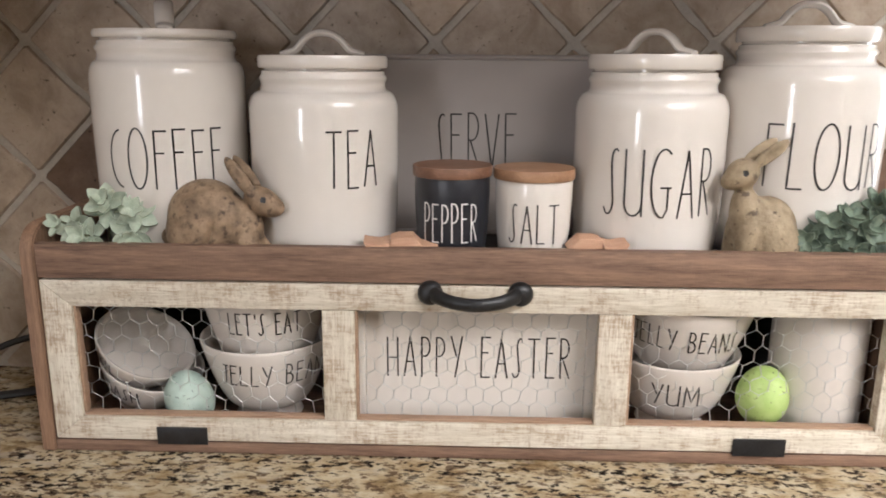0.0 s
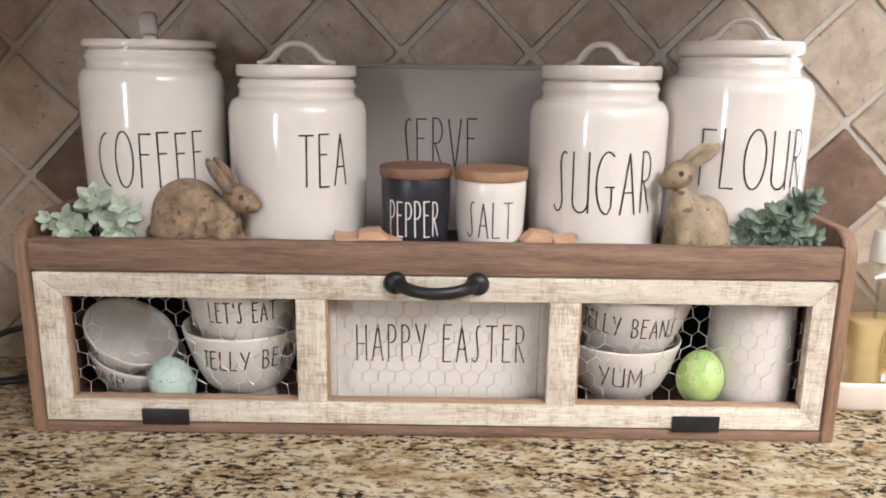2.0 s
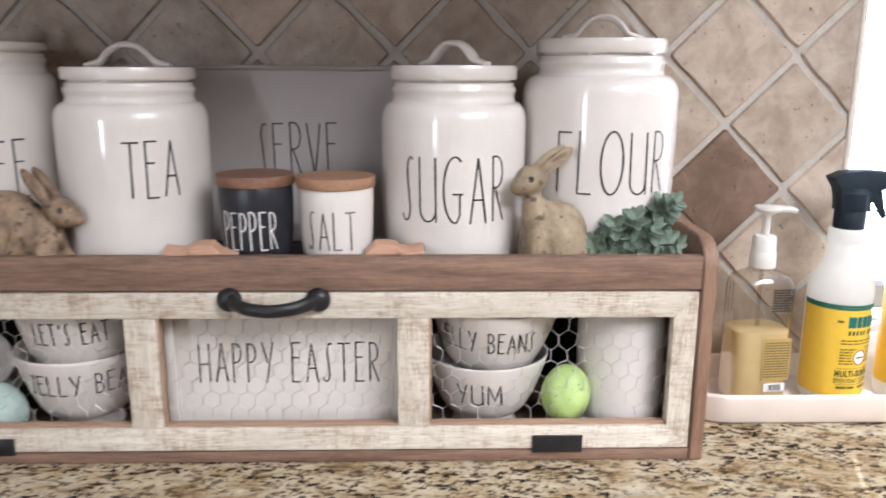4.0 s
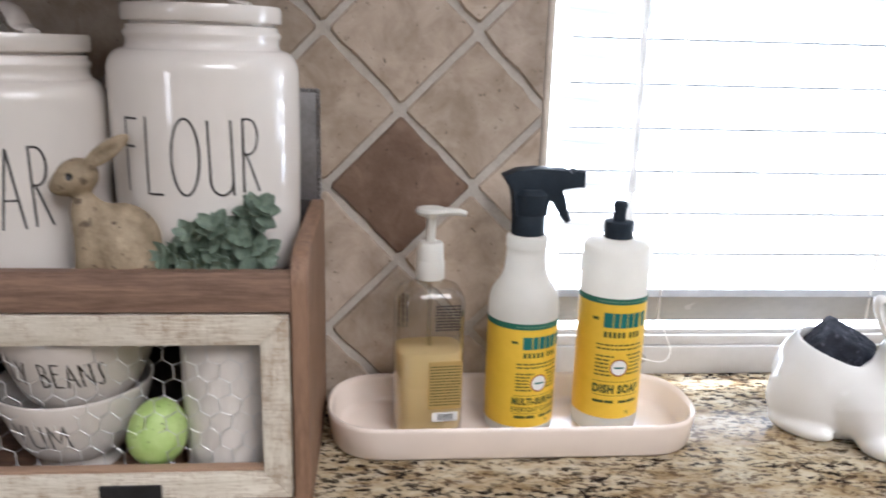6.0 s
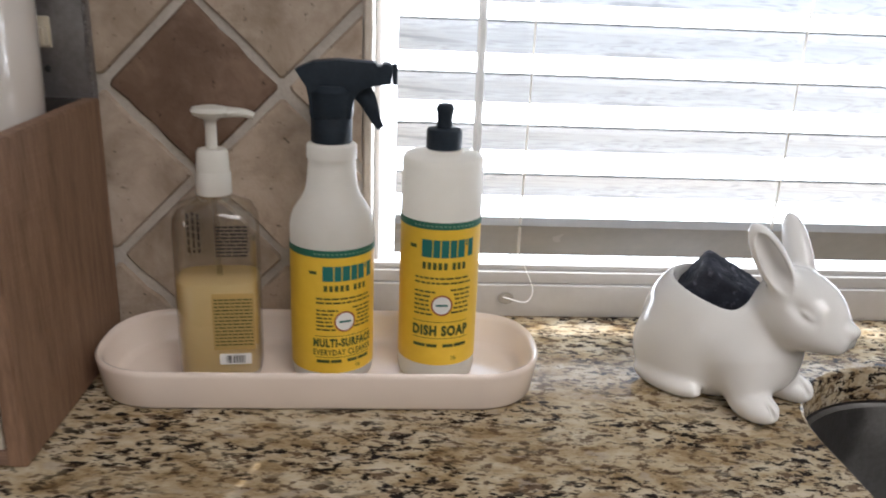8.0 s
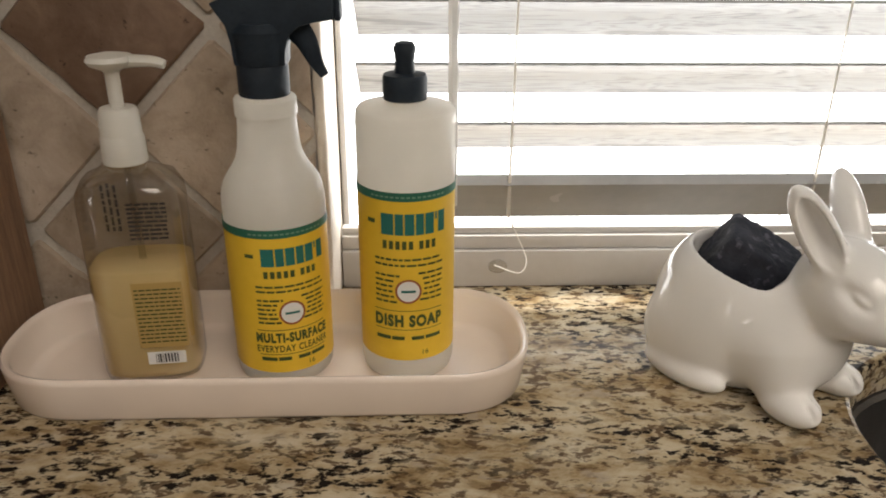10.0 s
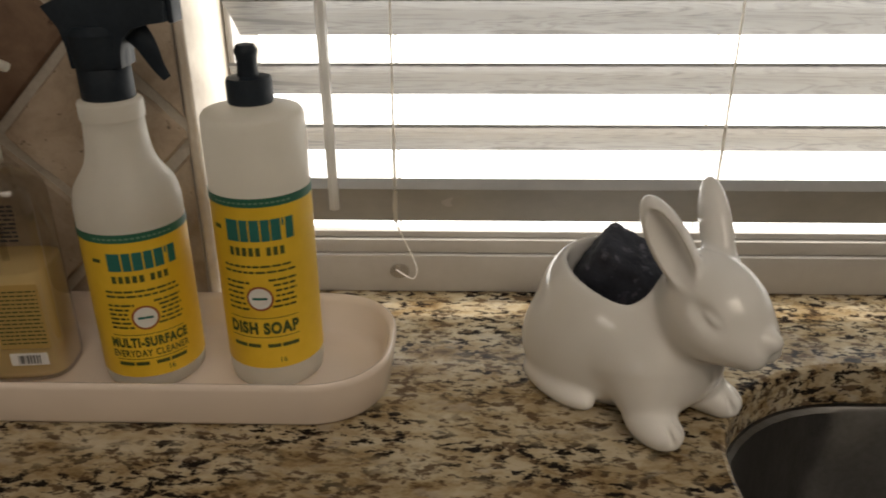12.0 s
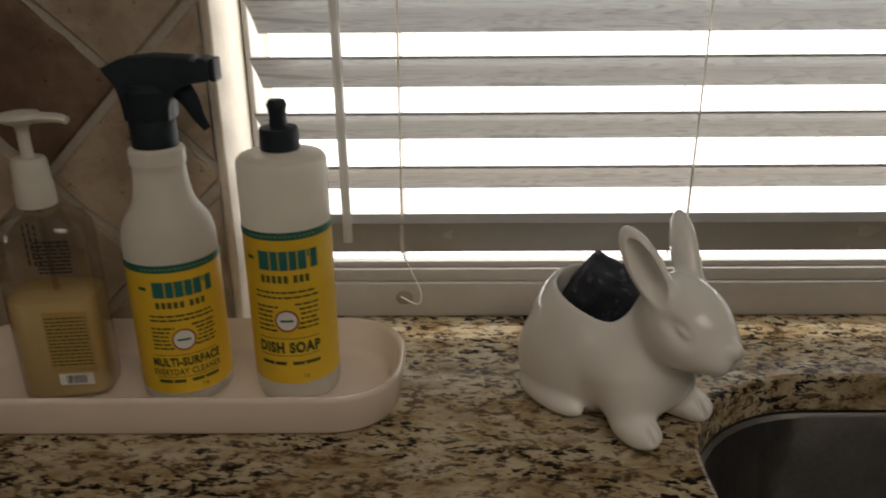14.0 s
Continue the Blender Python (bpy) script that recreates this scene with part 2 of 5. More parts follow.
LEAF_D = surface("green_leaf", (0.06, 0.095, 0.065), (0.23, 0.285, 0.215), 60, 0.55, 0.15)
STEM = surface("plant_stem", (0.08, 0.09, 0.05), (0.14, 0.15, 0.08), 80, 0.7, 0.1)
PLATE_METAL = surface("pewter_plate", (0.20, 0.19, 0.19), (0.31, 0.30, 0.30), 40, 0.42, 0.1, 0.7)
CREAM_PL = surface("cream_plastic", (0.62, 0.55, 0.42), (0.68, 0.61, 0.48), 30, 0.4, 0.0)
MILK = milky("milky_plastic", (0.90, 0.88, 0.83), 0.58)
NAVY = surface("dark_pump_plastic", (0.010, 0.016, 0.024), (0.020, 0.030, 0.042), 60, 0.55, 0.05)
NAVY.node_tree.nodes["Principled BSDF"].inputs["Specular IOR Level"].default_value = 0.25
YELLOW = surface("yellow_label", (0.74, 0.47, 0.035), (0.82, 0.54, 0.05), 20, 0.42, 0.0)
GREEN = flat_ink("green_band", (0.015, 0.13, 0.085))
GREEN_PALE = flat_ink("pale_green_print", (0.16, 0.30, 0.22))
TEAL = flat_ink("teal_print", (0.012, 0.15, 0.13))
OLIVE = flat_ink("dark_green_print", (0.06, 0.085, 0.02))
PAPER = flat_ink("white_print", (0.78, 0.77, 0.74))
MAROON = flat_ink("maroon_ring", (0.33, 0.10, 0.05))
CLEARPL = clear("clear_plastic", (0.90, 0.89, 0.87), 0.07)
SOAP = milky("amber_soap", (0.93, 0.76, 0.40), 0.4, 0.15)
PUMPPL = milky("pump_plastic", (0.84, 0.82, 0.76), 0.3)
BROWNTXT = milky("amber_sticker", (0.62, 0.44, 0.17), 0.4, 0.3)
SPONGE = speckled("navy_scrubber", (0.020, 0.024, 0.036), (0.045, 0.05, 0.070), (0.12, 0.12, 0.155), 0.58, 110, 0.8, 0.8, 0.12)
def slat_mat():
    """White faux wood with grey wavy grain lines along the slat and a satin sheen."""
    m, nt, p = node_mat("faux_wood_slat")
    v = coords(nt, (1, 9, 9))
    wave = noise_tex(nt, v, 5.5, 3, 0.55, 1.2)
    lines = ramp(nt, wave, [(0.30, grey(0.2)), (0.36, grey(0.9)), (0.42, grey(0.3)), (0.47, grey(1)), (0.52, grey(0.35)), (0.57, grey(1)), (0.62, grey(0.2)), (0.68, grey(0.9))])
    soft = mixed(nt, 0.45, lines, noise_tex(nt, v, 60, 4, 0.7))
    # White slat drawn grey: the backlit room side's shade is in the colour.
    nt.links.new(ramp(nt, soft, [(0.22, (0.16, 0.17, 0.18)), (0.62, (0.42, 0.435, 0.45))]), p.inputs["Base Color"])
    p.inputs["Roughness"].default_value = 0.2
    p.inputs["Specular IOR Level"].default_value = 0.9
    bump(nt, p, soft, 0.12, 0.0008)
    return m


BLIND = slat_mat()
RAIL = surface("blind_rail_vinyl", (0.42, 0.43, 0.44), (0.50, 0.505, 0.51), 14, 0.22, 0.02)
FRAME = surface("window_frame_vinyl", (0.46, 0.435, 0.405), (0.53, 0.505, 0.475), 12, 0.45, 0.03)
CORD = milky("blind_cord", (0.92, 0.90, 0.86), 0.7, 0.6)
WAND = milky("clear_wand", (0.82, 0.81, 0.79), 0.4, 0.2)
STEEL = surface("brushed_steel", (0.17, 0.165, 0.16), (0.26, 0.255, 0.25), 30, 0.42, 0.05, 1.0, (1, 12, 1))
RUBBER = surface("black_cable_rubber", (0.012, 0.012, 0.012), (0.022, 0.022, 0.022), 80, 0.5, 0.05)


# ---- building helpers ----
def thing(name, at=(0, 0, 0), rz=0.0, label="", category="", group=""):
    ob = new(name)
    ob.matrix_world = pose(*at, 0, 0, rz)
    ob.empty_display_size = 0.05
    return tagged(ob, label, category, group)


def mesh_of(bm, name, smooth=None):
    me = bpy.data.meshes.new(name)
    bm.normal_update()
    bm.to_mesh(me)
    bm.free()
    if smooth is not None:
        shade(me, smooth)
    return me


def shade(me, degrees=40):
    me.polygons.foreach_set("use_smooth", [True] * len(me.polygons))
    me.set_sharp_from_angle(angle=radians(degrees))


def part(name, data, material, parent=None, label="", smooth=40, at=None):
    """One mesh object, from a bmesh or a mesh, under a thing or a part."""
    me = mesh_of(data, name, smooth) if isinstance(data, bmesh.types.BMesh) else data
    if material and not me.materials:
        me.materials.append(material)
    ob = new(name, me)
    if parent:
        ob.parent = parent
    if at is not None:
        ob.matrix_basis = at
    return tagged(ob, label) if label else ob


def box(lo, hi, bev=0.0015, seg=2, bm=None):
    bm = bm or bmesh.new()
    lo, hi = Vector(lo), Vector(hi)
    made = bmesh.ops.create_cube(bm, size=1.0)["verts"]
    for v in made:
        v.co = Vector(((lo[i] + hi[i]) / 2 + v.co[i] * (hi[i] - lo[i])) for i in range(3))
    if bev:
        edges = {e for v in made for e in v.link_edges}
        bmesh.ops.bevel(bm, geom=list(edges), offset=bev, segments=seg, profile=0.6, affect="EDGES")
    return bm


def prism(outline, y0, y1, bev=0.0015):
    """A board cut to an outline in x and z, from y0 to y1."""
    bm = bmesh.new()
    f = bm.faces.new([bm.verts.new((x, y0, z)) for x, z in outline])
    ext = bmesh.ops.extrude_face_region(bm, geom=[f])["geom"]
    for v in ext:
        if isinstance(v, bmesh.types.BMVert):
            v.co.y = y1
    bmesh.ops.recalc_face_normals(bm, faces=bm.faces[:])
    if bev:
        bmesh.ops.bevel(bm, geom=bm.edges[:], offset=bev, segments=2, profile=0.6, affect="EDGES", clamp_overlap=True)
    return bm


def lathe(profile, seg=56, bm=None, cx=0.0, cy=0.0, squash=1.0):
    """A turned body from (radius, height) pairs; ends at radius 0 are closed."""
    bm = bm or bmesh.new()
    rings = []
    for r, z in profile:
        if r <= 1e-6:
            rings.append([bm.verts.new((cx, cy, z))])
        else:
            rings.append([bm.verts.new((cx + r * math.cos(2 * math.pi * k / seg), cy + squash * r * math.sin(2 * math.pi * k / seg), z)) for k in range(seg)])
    for a, b in zip(rings, rings[1:]):
        for k in range(seg):
            j = (k + 1) % seg
            if len(a) == 1 and len(b) > 1:
                bm.faces.new((a[0], b[j], b[k]))
            elif len(b) == 1 and len(a) > 1:
                bm.faces.new((a[k], a[j], b[0]))
            elif len(a) > 1:
                bm.faces.new((a[k], a[j], b[j], b[k]))
    bmesh.ops.recalc_face_normals(bm, faces=bm.faces[:])
    return bm


def smooth_line(pts, steps=6):
    """A rounded line through the given points (Catmull-Rom)."""
    p = [Vector(q) for q in pts]
    p = [2 * p[0] - p[1]] + p + [2 * p[-1] - p[-2]]
    out = []
    for i in range(1, len(p) - 2):
        for s in range(steps):
            t = s / steps
            out.append(0.5 * (2 * p[i] + (p[i + 1] - p[i - 1]) * t + (2 * p[i - 1] - 5 * p[i] + 4 * p[i + 1] - p[i + 2]) * t * t
                              + (3 * p[i] - p[i - 1] - 3 * p[i + 1] + p[i + 2]) * t ** 3))
    return out + [p[-2]]


def tube(line, rx, ry=None, seg=10, bm=None, up=(0, 0, 1), taper=None):
    """A rod swept along a line; rx along the line's side, ry along its other normal."""
    bm, ry = bm or bmesh.new(), ry or rx
    line, rings = [Vector(q) for q in line], []
    for i, q in enumerate(line):
        d = (line[min(i + 1, len(line) - 1)] - line[max(i - 1, 0)]).normalized()
        side = d.cross(Vector(up))
        side = side.normalized() if side.length > 1e-5 else Vector((1, 0, 0))
        nrm = side.cross(d)
        k = taper(i / (len(line) - 1)) if taper else 1.0
        rings.append([bm.verts.new(q + side * (rx * k * math.cos(2 * math.pi * a / seg)) + nrm * (ry * k * math.sin(2 * math.pi * a / seg))) for a in range(seg)])
    for a, b in zip(rings, rings[1:]):
        for k in range(seg):
            bm.faces.new((a[k], a[(k + 1) % seg], b[(k + 1) % seg], b[k]))
    bm.faces.new(rings[0][::-1])
    bm.faces.new(rings[-1])
    bmesh.ops.recalc_face_normals(bm, faces=bm.faces[:])
    return bm


def lettering(name, body, w, h, thin=0.0, spacing=1.0):
    """Flat letters of the built-in font, centred, w wide and h high, in x and z."""
    cu = bpy.data.curves.new(name, "FONT")
    cu.body, cu.offset, cu.resolution_u, cu.space_character = body, -thin, 4, spacing
    ob = new(name, cu)
    me = bpy.data.meshes.new_from_object(ob.evaluated_get(bpy.context.evaluated_depsgraph_get()))
    bpy.data.objects.remove(ob)
    bm = bmesh.new()
    bm.from_mesh(me)
    xs, ys = [v.co.x for v in bm.verts], [v.co.y for v in bm.verts]
    x0, x1, y0, y1 = min(xs), max(xs), min(ys), max(ys)
    for v in bm.verts:
        v.co = Vector(((v.co.x - (x0 + x1) / 2) / (x1 - x0) * w, 0, (v.co.y - (y0 + y1) / 2) / (y1 - y0) * h))
    return bm


def arc(cx, cz, rx, rz, a0, a1, n=12):
    return [(cx + rx * math.cos(radians(a0 + (a1 - a0) * k / n)), cz + rz * math.sin(radians(a0 + (a1 - a0) * k / n))) for k in range(n + 1)]


def letter_strokes(c):
    """Width and pen strokes of one tall hand-drawn capital of height 1."""
    w = {"O": 0.44, "C": 0.32, "G": 0.40, "U": 0.36, "M": 0.46, "N": 0.36, "A": 0.36, "V": 0.34, "H": 0.32, "T": 0.36, "'": 0.06, " ": 0.22, "Y": 0.34, "D": 0.34}.get(c, 0.26)
    m = w / 2
    if c == "A":
        out = [[(0, 0), (m, 1), (w, 0)], [(w * 0.18, 0.36), (w * 0.84, 0.36)]]
    elif c == "B":
        out = [[(0, 0), (0, 1)], [(0, 1)] + arc(w * 0.3, 0.77, w * 0.55, 0.23, 90, -90) + [(0, 0.54)], [(0, 0.54)] + arc(w * 0.3, 0.27, w * 0.7, 0.27, 90, -90) + [(0, 0)]]
    elif c == "C":
        out = [arc(w, 0.5, w, 0.5, 96, 264, 18)]
    elif c == "D":
        out = [[(0, 0), (0, 1)], [(0, 1)] + arc(w * 0.2, 0.5, w * 0.8, 0.5, 90, -90, 16) + [(0, 0)]]
    elif c in "EF":
        out = [[(0, 0), (0, 1)], [(0, 1), (w, 1)], [(0, 0.62), (w * 0.75, 0.62)]] + ([[(0, 0), (w, 0)]] if c == "E" else [])
    elif c == "G":
        out = [arc(w * 0.62, 0.5, w * 0.62, 0.5, 60, 275, 18) + [(w * 0.86, 0.12), (w * 0.86, 0.44)], [(w * 0.5, 0.44), (w, 0.44)]]
    elif c == "H":
        out = [[(0, 0), (0, 1)], [(w, 0), (w, 1)], [(0, 0.48), (w, 0.48)]]
    elif c == "J":
        out = [[(w * 0.75, 1), (w * 0.75, 0.18)] + arc(w * 0.4, 0.18, w * 0.35, 0.18, 0, -150, 8)[1:], [(w * 0.3, 1), (w * 1.1, 1)]]
    elif c == "L":
        out = [[(0, 1), (0, 0), (w, 0)]]
    elif c == "M":
        out = [[(0, 0), (w * 0.06, 1), (m, 0.22), (w * 0.94, 1), (w, 0)]]
    elif c == "N":
        out = [[(0, 0), (0, 1)], [(0, 1), (w, 0)], [(w, 0), (w, 1)]]
    elif c == "O":
        out = [arc(m, 0.5, m, 0.5, 80, 440, 26)]
    elif c in "PR":
        out = [[(0, 0), (0, 1)], [(0, 1)] + arc(w * 0.35, 0.76, w * 0.62, 0.24, 90, -90) + [(0, 0.52)]] + ([[(w * 0.2, 0.52), (w * 1.05, 0)]] if c == "R" else [])
    elif c == "S":
        out = [arc(w * 0.72, 0.80, w * 0.34, 0.20, 60, 190, 10) + arc(w * 0.25, 0.20, w * 0.42, 0.20, 30, -150, 12)]
    elif c == "T":
        out = [[(m, 0), (m, 1)], [(0, 1), (w, 1)]]
    elif c == "U":
        out = [[(0, 1), (0, 0.2)] + arc(m, 0.2, m, 0.2, 180, 360, 12)[1:] + [(w, 1)], [(w, 1), (w, 0)]]
    elif c == "V":
        out = [[(0, 1), (m, 0), (w, 1)]]
    elif c == "Y":
        out = [[(0, 1), (m, 0.5)], [(w, 1), (w * 0.4, 0)]]
    elif c == "'":
        out = [[(m, 1), (m, 0.8)]]
    else:
        out = []
    return w, out


def pen_lettering(word, w, h, pen, gap=0.17):
    """Thin hand-drawn capitals, centred, w wide and h high, in x and z; pen: the line's width."""
    rnd = random.Random(len(word) * 31 + ord(word[0]))
    u, lines = 0.0, []
    for c in word:
        wide, strokes = letter_strokes(c)
        lean, tall, low = rnd.uniform(-0.02, 0.02), rnd.uniform(0.95, 1.0), rnd.uniform(0.0, 0.03)
        lines += [[(u + x + lean * z, low + z * (tall - low)) for x, z in line] for line in strokes]
        u += wide + gap
    u -= gap
    bm = bmesh.new()
    for line in lines:
        pts = [Vector(((x / u - 0.5) * w, (z - 0.5) * h)) for x, z in line]
        fine = [pts[0]]
        for a, b in zip(pts, pts[1:]):
            n = max(1, int((b - a).length / 0.006))
            fine += [a + (b - a) * (k / n) for k in range(1, n + 1)]
        rows = []
        for k, q in enumerate(fine):
            d0 = (q - fine[k - 1]).normalized() if k else (fine[1] - q).normalized()
            d1 = (fine[k + 1] - q).normalized() if k + 1 < len(fine) else d0
            t = d0 + d1
            t = t.normalized() if t.length > 0.3 else d0
            side = Vector((-t.y, t.x)) * (pen / 2 * (0.9 + 0.2 * rnd.random()))
            end = -t * pen * 0.3 if k == 0 else (t * pen * 0.3 if k + 1 == len(fine) else Vector((0, 0)))
            rows.append([bm.verts.new((p.x, 0, p.y)) for p in (q + side + end, q - side + end)])
        for a, b in zip(rows, rows[1:]):
            bm.faces.new((a[0], a[1], b[1], b[0]))
    return bm


def flat_rect(u0, v0, u1, v1, bm=None):
    bm = bm or bmesh.new()
    bm.faces.new([bm.verts.new((u, 0, v)) for u, v in ((u0, v0), (u1, v0), (u1, v1), (u0, v1))])
    return bm


def disc(u, v, r0, r1, seg=36, bm=None):
    bm = bm or bmesh.new()
    outer = [bm.verts.new((u + r1 * math.cos(2 * math.pi * k / seg), 0, v + r1 * math.sin(2 * math.pi * k / seg))) for k in range(seg)]
    if r0 <= 0:
        bm.faces.new(outer)
    else:
        inner = [bm.verts.new((u + r0 * math.cos(2 * math.pi * k / seg), 0, v + r0 * math.sin(2 * math.pi * k / seg))) for k in range(seg)]
        for k in range(seg):
            j = (k + 1) % seg
            bm.faces.new((inner[k], inner[j], outer[j], outer[k]))
    return bm


def wrapped(bm, radius, facing, lift, squash=1.0, longest=0.004):
    """Lays a flat print in x and z round an upright body. radius: a number or a function of z; facing: degrees, -90 looks along -y."""
    for _ in range(5):
        long = [e for e in bm.edges if abs(e.verts[0].co.x - e.verts[1].co.x) > longest]
        if not long:
            break
        bmesh.ops.subdivide_edges(bm, edges=long, cuts=1)
        bmesh.ops.triangulate(bm, faces=[f for f in bm.faces if len(f.verts) > 4])
    for v in bm.verts:
        r = (radius(v.co.z) if callable(radius) else radius) + lift
        a = radians(facing) + v.co.x / r
        v.co = Vector((r * math.cos(a), squash * r * math.sin(a), v.co.z))
    return bm


def moved(bm, dx=0.0, dy=0.0, dz=0.0):
    for v in bm.verts:
        v.co += Vector((dx, dy, dz))
    return bm


# Round forms by distance fields, meshed with surface nets.
def ball(p, c, r, turn=None):
    q = p - np.array(c)
    if turn is not None:
        q = q @ np.array(turn if isinstance(turn, Matrix) else Euler([radians(a) for a in turn]).to_matrix())
    r = np.array(r)
    k0, k1 = np.linalg.norm(q / r, axis=-1), np.linalg.norm(q / r ** 2, axis=-1)
    return k0 * (k0 - 1) / np.maximum(k1, 1e-9)


def limb(p, a, b, ra, rb):
    a, b = np.array(a), np.array(b)
    t = np.clip(((p - a) @ (b - a)) / ((b - a) @ (b - a)), 0, 1)
    return np.linalg.norm(p - a - t[..., None] * (b - a), axis=-1) - (ra + (rb - ra) * t)


def join(a, b, k):
    h = np.clip(0.5 + 0.5 * (b - a) / k, 0, 1)
    return b + (a - b) * h - k * h * (1 - h)


def carve(a, b, k):
    return -join(-a, b, k)


def field_mesh(name, field, lo, hi, step):
    lo, hi = np.array(lo, float), np.array(hi, float)
    n = np.ceil((hi - lo) / step).astype(int) + 1
    grid = np.stack(np.meshgrid(*[lo[i] + step * np.arange(n[i]) for i in range(3)], indexing="ij"), -1)
    d = field(grid)
    inside = d < 0
    total, count = np.zeros((*(n - 1), 3)), np.zeros(n - 1)
    corner = [(i, j, k) for i in (0, 1) for j in (0, 1) for k in (0, 1)]
    cut = lambda a, o: a[o[0]:a.shape[0] - 1 + o[0], o[1]:a.shape[1] - 1 + o[1], o[2]:a.shape[2] - 1 + o[2]]
    for a in corner:
        for ax in range(3):
            if a[ax]:
                continue
            b = tuple(v + (q == ax) for q, v in enumerate(a))
            da, db = cut(d, a), cut(d, b)
            hit = (da < 0) != (db < 0)
            t = np.where(hit, da / np.where(hit, da - db, 1), 0)
            pos = np.array(a, float) + t[..., None] * (np.array(b) - np.array(a))
            total += np.where(hit[..., None], pos, 0)
            count += hit
    live = count > 0
    idx = -np.ones(n - 1, int)
    idx[live] = np.arange(live.sum())
    cells = np.argwhere(live)
    verts = lo + step * (cells + total[live] / count[live][:, None])
    faces = []
    for ax in range(3):
        u, w = (ax + 1) % 3, (ax + 2) % 3
        first = [slice(None)] * 3
        second = [slice(None)] * 3
        first[ax], second[ax] = slice(0, -1), slice(1, None)
        change = np.argwhere(inside[tuple(first)] != inside[tuple(second)])
        ok = (change[:, u] > 0) & (change[:, w] > 0) & (change[:, u] < n[u] - 1) & (change[:, w] < n[w] - 1)
        c = change[ok]
        eu, ew = np.eye(3, dtype=int)[u], np.eye(3, dtype=int)[w]
        quad = np.stack([idx[tuple((c - eu - ew).T)], idx[tuple((c - ew).T)], idx[tuple(c.T)], idx[tuple((c - eu).T)]], 1)
        flip = ~inside[tuple(c.T)]
        quad[flip] = quad[flip][:, ::-1]
        faces.append(quad)
    me = bpy.data.meshes.new(name)
    me.from_pydata(verts.tolist(), [], np.concatenate(faces).tolist())
    me.validate()
    me.polygons.foreach_set("use_smooth", [True] * len(me.polygons))
    return me


# ---- structure ----
WALL, COUNTER, JAMB_X = 0.962, 0.910, 1.142


def structure(name, bm, material, label):
    return tagged(part(name, bm, material), label, "", "", "structure")


def counter_slab():
    """Stone slab with a round-cornered sink opening cut through it."""
    w0, w1 = -0.30, 3.1
    x0, x1, y0, y1, z0, z1 = 1.40, 2.33, 0.33, 1.034, 0.876, COUNTER
    sx0, sx1, sy0, sy1, rad = 1.508, 2.22, 0.42, 0.912, 0.125
    bm = bmesh.new()
    hole = []
    for cx, cy, a0 in ((sx1 - rad, sy1 - rad, 0), (sx0 + rad, sy1 - rad, 90), (sx0 + rad, sy0 + rad, 180), (sx1 - rad, sy0 + rad, 270)):
        hole += [(cx + rad * math.cos(radians(a0 + 9 * k)), cy + rad * math.sin(radians(a0 + 9 * k))) for k in range(11)]
    n = len(hole)

    def out_to(x, y):
        mx, my = (sx0 + sx1) / 2, (sy0 + sy1) / 2
        dx, dy = x - mx, y - my
        s = min(((x1 if dx > 0 else x0) - mx) / dx if abs(dx) > 1e-9 else 1e9, ((y1 if dy > 0 else y0) - my) / dy if abs(dy) > 1e-9 else 1e9)
        return mx + dx * s, my + dy * s
    ease = 0.004
    prof = [(0.0, z0), (0.0, z1 - ease), (ease * 0.3, z1 - ease * 0.3), (ease, z1)]
    loops = []
    for grow, z in prof:
        ring = []
        for k, (x, y) in enumerate(hole):
            ax, ay = hole[(k + 1) % n][0] - hole[k - 1][0], hole[(k + 1) % n][1] - hole[k - 1][1]
            ln = math.hypot(ax, ay)
            ring.append(bm.verts.new((x + ay / ln * grow, y - ax / ln * grow, z)))
        loops.append(ring)
    for a, b in zip(loops, loops[1:]):
        for k in range(n):
            bm.faces.new((a[k], a[(k + 1) % n], b[(k + 1) % n], b[k]))
    rims = []
    for z in (z1, z0):
        rims.append([bm.verts.new((*out_to(x, y), z)) for x, y in hole])
    for ring, rim in ((loops[-1], rims[0]), (loops[0], rims[1])):
        for k in range(n):
            bm.faces.new((ring[k], ring[(k + 1) % n], rim[(k + 1) % n], rim[k]))
        cx = [(x1, y1), (x0, y1), (x0, y0), (x1, y0)]
        zc = rim[0].co.z
        for c in cx:
            best = None
            for k in range(n):
                a, b = rim[k].co, rim[(k + 1) % n].co
                if abs(a.x - b.x) > 1e-6 and abs(a.y - b.y) > 1e-6:
                    sx = a.x if abs(a.x - c[0]) < 1e-6 else b.x
                    sy = a.y if abs(a.y - c[1]) < 1e-6 else b.y
                    if abs(sx - c[0]) < 1e-6 and abs(sy - c[1]) < 1e-6:
                        best = k
            if best is not None:
                bm.faces.new((rim[best], rim[(best + 1) % n], bm.verts.new((*c, zc))))
    for a, b in ((w0, x0), (x1, w1)):
        for z in (z1, z0):
            bm.faces.new([bm.verts.new(q) for q in ((a, y0, z), (b, y0, z), (b, y1, z), (a, y1, z))])
    bmesh.ops.remove_doubles(bm, verts=bm.verts[:], dist=1e-5)
    box((w0, y0 - 0.012, z0 - 0.004), (w1, y0 + 0.001, z1 - 0.0005), 0.005, 3, bm)
    bmesh.ops.recalc_face_normals(bm, faces=bm.faces[:])
    return bm


